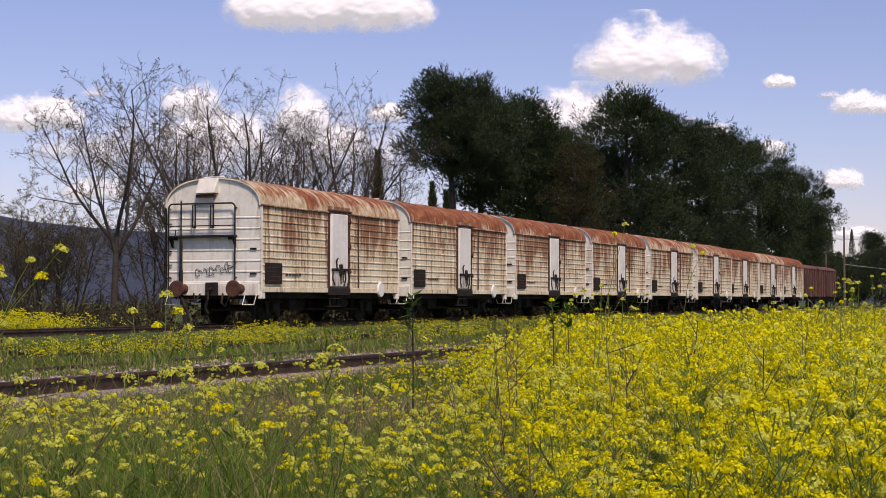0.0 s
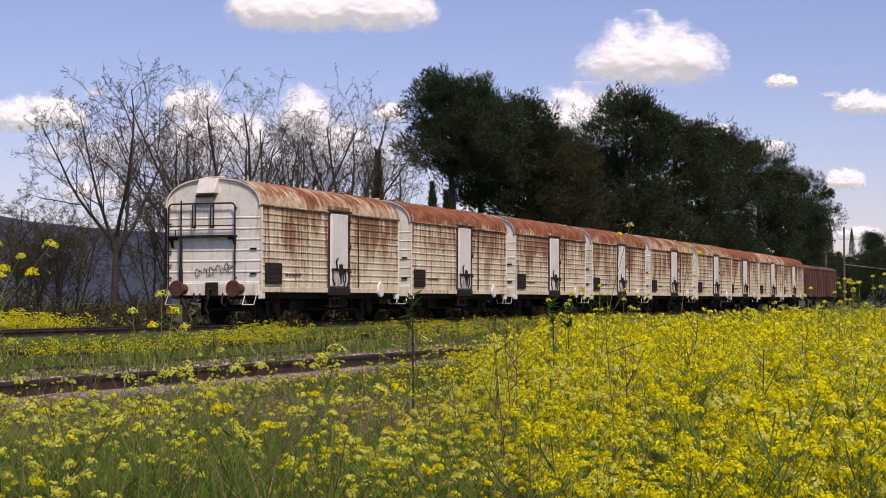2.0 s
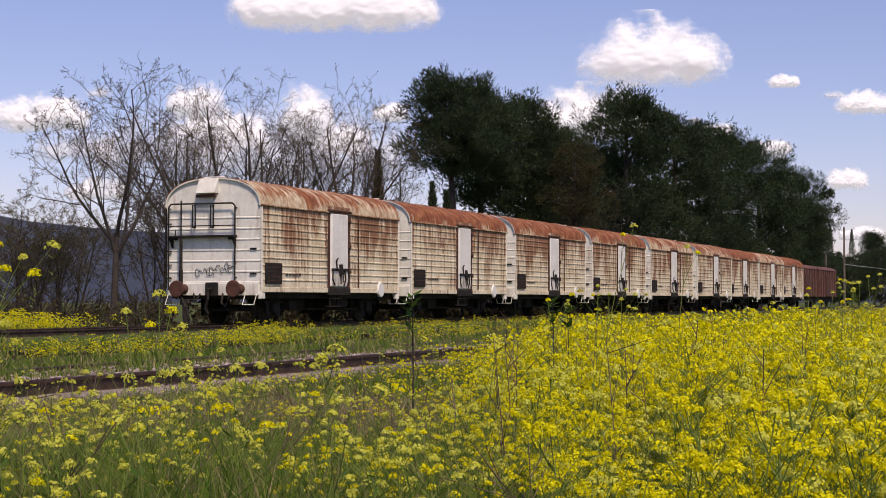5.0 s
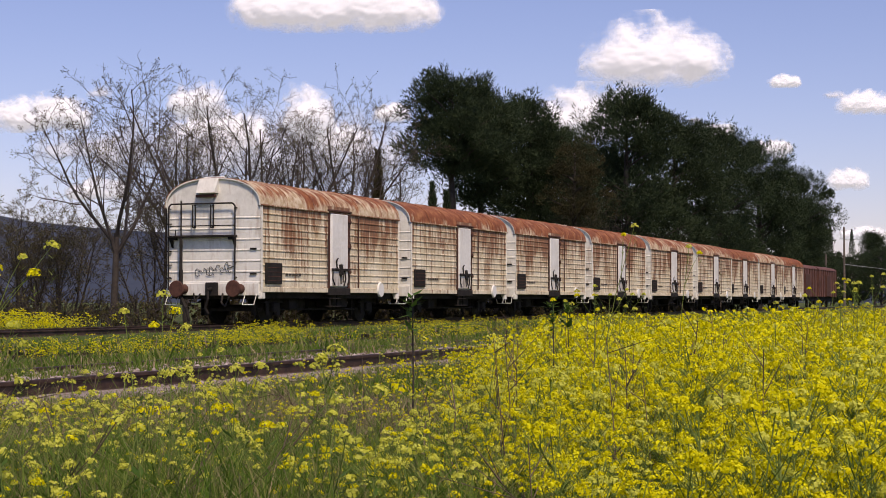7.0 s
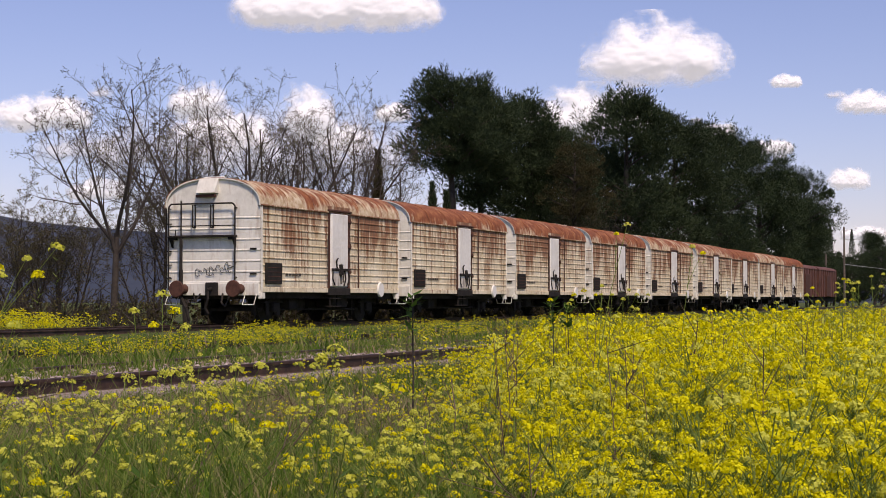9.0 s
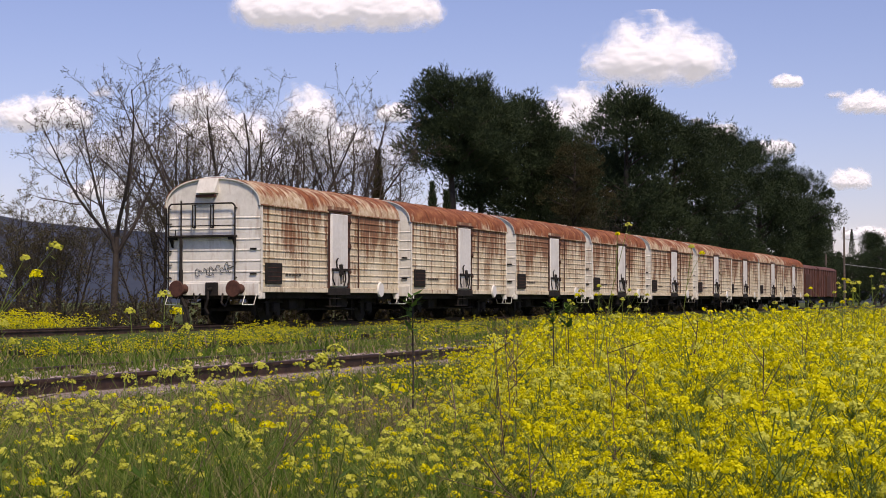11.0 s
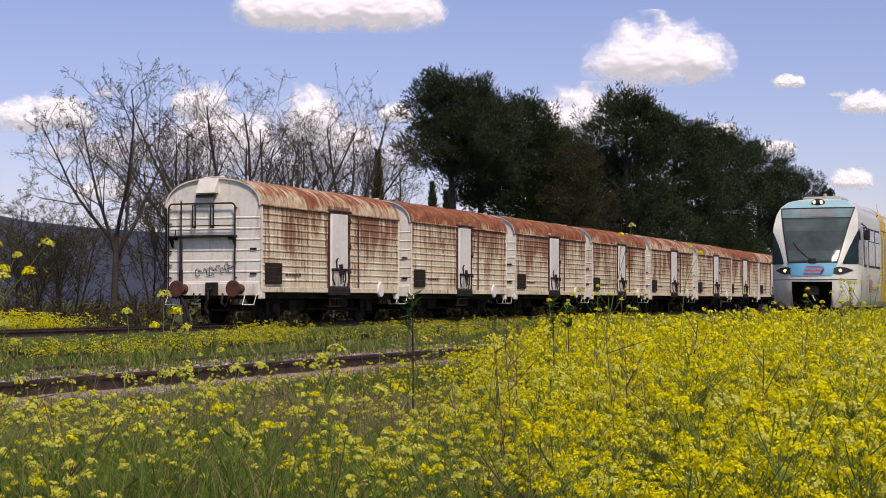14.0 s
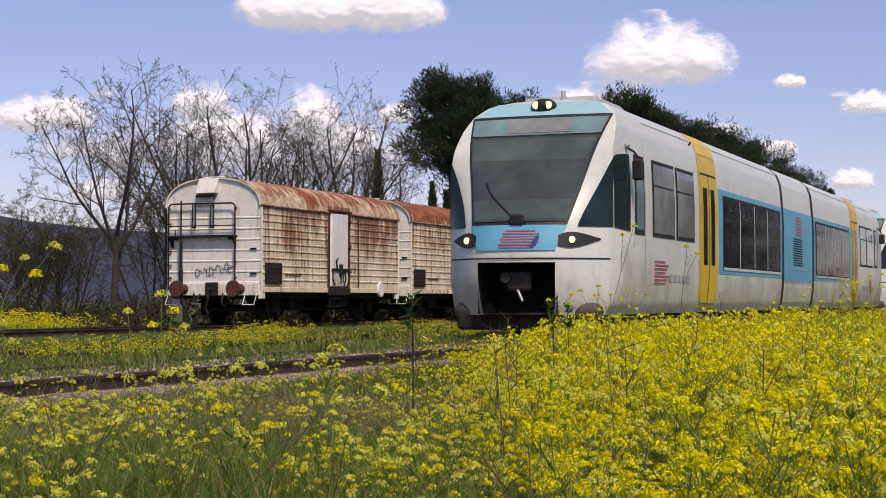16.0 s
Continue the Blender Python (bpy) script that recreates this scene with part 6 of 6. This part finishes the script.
    p = places_of(rng, xy, 0.45, 0.80)
    p[:, 2] = -0.10
    scatter("grass_sward", coarse_t, p, GM, "grass grown up between the rails", "grass")
    # broad weeds low down in the near grass
    bag_t = []
    for _ in range(6):
        bag = Bag()
        for k in range(int(rng.integers(7, 13))):
            a = rng.uniform(0, 6.28)
            L, z0 = rng.uniform(0.06, 0.15), rng.uniform(0.0, 0.22)
            dd = np.array((math.cos(a), math.sin(a), rng.uniform(0.1, 0.7)))
            s = np.array((-math.sin(a), math.cos(a), 0)) * L * 0.24
            q = np.array((0, 0, z0))
            bag.add([q, q + dd * L * 0.35 + s, q + dd * L * 0.7 + s * 0.8, q + dd * L - (0, 0, L * 0.2), q + dd * L * 0.7 - s * 0.8, q + dd * L * 0.35 - s], [(0, 1, 5), (1, 2, 4), (1, 4, 5), (2, 3, 4)], 0)
        bag_t.append(bag.arrays())
    xy, _ = field_points(rng, 1700, 2.9, 8.5, lambda x, y, d, b: np.where(x > east, 0.9 - 0.5 * thick(x, y), 0))
    scatter("broad_weeds", bag_t, places_of(rng, xy, 0.5, 1.0), [M["leaf"]], "broad-leaved green weeds low in the grass", "weeds")
    # dead twiggy stalks
    stalk_t = []
    for _ in range(5):
        bag = Bag()
        p0 = np.zeros(3)
        d = unit(np.array((rng.normal(0, 0.5), rng.normal(0, 0.5), 0.8)))
        pts = [p0]
        for i in range(5):
            d = unit(d + rng.normal(0, 0.25, 3))
            pts.append(pts[-1] + d * 0.10)
        tube(bag, pts, np.linspace(0.0032, 0.0014, 6), 3)
        for j in range(5):
            i = rng.integers(1, 5)
            tube(bag, [pts[i], pts[i] + unit(d + rng.normal(0, 0.7, 3)) * 0.12], [0.003, 0.0012], 3)
        stalk_t.append(bag.arrays())
    xy, _ = field_points(rng, 220, 4.6, 11.0, lambda x, y, d, b: np.where(x > east, 0.9 - 0.6 * thick(x, y), 0))
    scatter("dead_stalks", stalk_t, places_of(rng, xy, 0.8, 1.3), [M["deadwood"]], "brown dead twigs lying among the weeds", "weeds")


build_field()


# tall single plants that nod in the wind
def tall_plant(x, y, height, seed, heads, label, lean=None, petals=40, dome=0.0150, lime=0.5, leaves=5, forks=None, size=0.0038):
    rng = np.random.default_rng(seed)
    t = new("flowering_weed")
    z = ground_height(x, y) - 0.01
    t.matrix_basis = pose(x, y, z, 0, 0, 0)
    tagged(t, label, "flower", "tall weeds nodding in the wind")
    v, f, m = flower_plant(rng, height, heads, petals, size, leaves, dome, True, lime, lean, forks)
    ok = np.isin(m, (0, 2))
    used, inv = np.unique(f[ok], return_inverse=True)
    tri_mesh("stem", v[used], inv.reshape(-1, 3), [M["stem"], M["leaf"]], t, (m[ok] == 2).astype(int))
    ff, mm = f[~ok], m[~ok]
    mid = v[ff].mean(1)
    seeds = []
    for c in mid:
        if not any(np.linalg.norm(c - q) < 0.05 for q in seeds):
            seeds.append(c)
    own = np.linalg.norm(mid[:, None] - np.array(seeds)[None], axis=2).argmin(1)
    for k in range(len(seeds)):
        sel = own == k
        used, inv = np.unique(ff[sel], return_inverse=True)
        tri_mesh("flower_head", v[used], inv.reshape(-1, 3), [M["petal"], M["lime"]], t, (mm[sel] == 3).astype(int))
    return t, (x, y, z)


# distance, bearing, height, heads, lean to the east
TALL = [
    (4.2, -0.3466, 1.05, 3, 0.46), (4.0, -0.300, 0.98, 3, 0.12), (4.1, -0.296, 1.06, 3, 0.09), (4.6, -0.178, 0.89, 1, -0.06), (4.8, -0.188, 0.89, 2, 0.14), (4.3, -0.296, 0.86, 3, 0.16),
    (7.5, 0.088, 1.28, 2, 0.15), (8.0, 0.139, 1.20, 2, 0.07), (8.5, 0.092, 1.02, 6, 0.02), (9.0, 0.070, 0.95, 6, -0.05), (7.0, 0.238, 0.92, 5, 0.02), (10.0, 0.20, 0.92, 6, 0.0),
    (9.5, 0.245, 1.00, 8, 0.03), (10.5, 0.262, 1.08, 8, -0.03), (9.0, 0.225, 0.90, 7, 0.0), (12.0, 0.250, 1.05, 9, 0.02), (11.0, 0.232, 0.98, 8, 0.05), (9.8, 0.098, 0.98, 8, 0.03), (10.4, 0.108, 0.95, 8, 0.0),
]
FORKS = {0: ((-0.076, -0.026), (-0.047, -0.069)), 1: ((-0.03, -0.05),), 2: ((0.02, -0.06),), 3: (), 4: ((-0.035, 0.05), (0.03, -0.05), (-0.06, -0.04)), 5: ((0.03, -0.05),), 6: ((-0.05, -0.04),), 7: ((0.05, -0.03),)}
weed_rng = np.random.default_rng(8)
for _ in range(54):
    d = math.sqrt(weed_rng.uniform(18, 75))
    b = weed_rng.uniform(-0.26, 0.27)
    TALL.append((d, b, weed_rng.uniform(0.50, 0.72) if b > 0.04 else weed_rng.uniform(0.36, 0.50), int(weed_rng.integers(4, 9)), None))
weeds = []
for k, (d, b, h, heads, lean) in enumerate(TALL):
    q = d * AHEAD + d * b * RIGHT
    if q[0] > -7.2:
        if lean is None:
            weeds.append(tall_plant(float(q[0]), float(q[1]), h, 100 + k, heads, "yellow-flowering weed standing in the grass", lime=0.2 if b > 0.04 else 0.8))
        else:
            weeds.append(tall_plant(float(q[0]), float(q[1]), h, 100 + k, heads, "tall thin weed with small lime-yellow flower heads", lean * RIGHT, 46, 0.0175 if k < 6 else 0.0145, 0.75, 4, FORKS.get(k), 0.0042))


def leafy_weed(x, y, height, seed):
    """A tall brown-stemmed weed with a tuft of green leaves at its top."""
    rng = np.random.default_rng(seed)
    t = new("leafy_weed")
    t.location = (x, y, ground_height(x, y) - 0.01)
    tagged(t, "tall brown-stemmed weed with a tuft of green leaves", "weed")
    stem, leaf = Bag(), Bag()
    tube(stem, [(0, 0, 0), (0.01, 0, height * 0.5), (0.0, 0.01, height)], [0.006, 0.005, 0.003], 5)
    for k in range(34):
        a = rng.uniform(0, 6.28)
        L = rng.uniform(0.05, 0.10)
        q = np.array((0, 0, height * rng.uniform(0.80, 1.0)))
        dd = np.array((math.cos(a), math.sin(a), rng.uniform(-0.3, 0.8)))
        s = np.array((-math.sin(a), math.cos(a), 0)) * L * 0.2
        leaf.add([q, q + dd * L * 0.45 + s, q + dd * L, q + dd * L * 0.45 - s], [(0, 1, 2), (0, 2, 3)], 0)
    v, f, _ = stem.arrays()
    tri_mesh("stem", v, f, M["bark"], t)
    v, f, _ = leaf.arrays()
    tri_mesh("leaf_tuft", v, f, M["leaf"], t)


for d, b, h, seed in ((9.0, -0.019, 0.98, 301), (12.0, 0.075, 0.90, 302), (11.0, 0.066, 0.94, 303)):
    q = d * AHEAD + d * b * RIGHT
    leafy_weed(float(q[0]), float(q[1]), h, seed)


# ---- poles and wires beyond the sidings ----
def utility_pole(x, y, height, label, arm=True):
    t = new("utility_pole")
    t.location = (x, y, -0.35)
    tagged(t, label, "pole")
    bm = fresh()
    rod(bm, (0, 0, 0), (0, 0, height), 0.16, 0.11, 8)
    part("post", bm, M["wood"], t)
    if arm:
        bm = fresh()
        box(bm, -0.9, 0.9, -0.05, 0.05, height - 0.6, height - 0.48)
        part("crossarm", bm, M["wood"], t)


utility_pole(-29.6, 214.1, 10.3, "thin wooden utility pole by the far trees", False)
utility_pole(-31.5, 211.3, 6.8, "short wooden pole behind the brown wagons", False)
wire = new("overhead_cable")
tagged(wire, "thin grey cable strung low from the far pole", "cable")
bm = fresh()
bent(bm, [(-29.6, 214.1, 5.2), (-25.0, 212.0, 4.6), (-16.0, 205.0, 3.2)], 0.03)
part("strand", bm, M["roofgrey"], wire)


# ---- movement ----
# how far the leaning weed's head is blown to the east, in degrees
NOD = ((0.0, 0.0), (0.5, -0.94), (1.0, -0.24), (1.5, 0.0), (2.0, -1.41), (2.5, -2.19), (3.0, -1.49), (3.5, -1.80), (4.0, -2.04), (5.0, -1.1), (6.0, -0.6), (7.0, -1.17), (7.5, 1.96), (8.0, -2.82), (8.5, 0.08),
       (9.0, -0.55), (10.0, -1.4), (11.0, -0.8), (12.0, -2.43), (12.5, -0.9), (13.0, 0.08), (14.0, -1.9), (14.5, -3.29), (15.2, -1.6), (16.0, -0.86))


def motions():
    walk(railcar, [(t, pose(TRAIN_X, y, 0)) for t, y in RAILCAR_PATH])
    walk(second, [(t, pose(TRAIN_X, y + 40.6, 0)) for t, y in RAILCAR_PATH])
    for c, (x, y, *rest) in cloud_things:
        # the wind drops a little after the first seconds
        walk(c, [(t, pose(x + g * 0.93, y + g * 0.367, *rest)) for t, g in ((0.0, 0.0), (4.0, 6.2), (8.0, 10.0), (12.0, 13.6), (16.0, 17.2))])
    for k, (w, (x, y, z)) in enumerate(weeds):
        if k == 0:
            walk(w, [(t, pose(x, y, z, -0.367 * a, 0.93 * a, 0)) for t, a in NOD])
            continue
        rng = random.Random(k)
        a, b, c = rng.uniform(0, 6.28), rng.uniform(0, 6.28), rng.uniform(1.5, 2.6)
        amp = rng.uniform(0.5, 1.0)
        rows = []
        for i in range(33):
            t = i * 0.5
            sway = amp * (0.9 * math.sin(t * 0.55 + a) + 0.7 * math.sin(t * c + b) + 0.3 * math.sin(t * 4.1 + a * 2))
            rows.append((t, pose(x, y, z, 0.5 * sway * math.sin(b), sway, 0)))
        walk(w, rows)


motions()
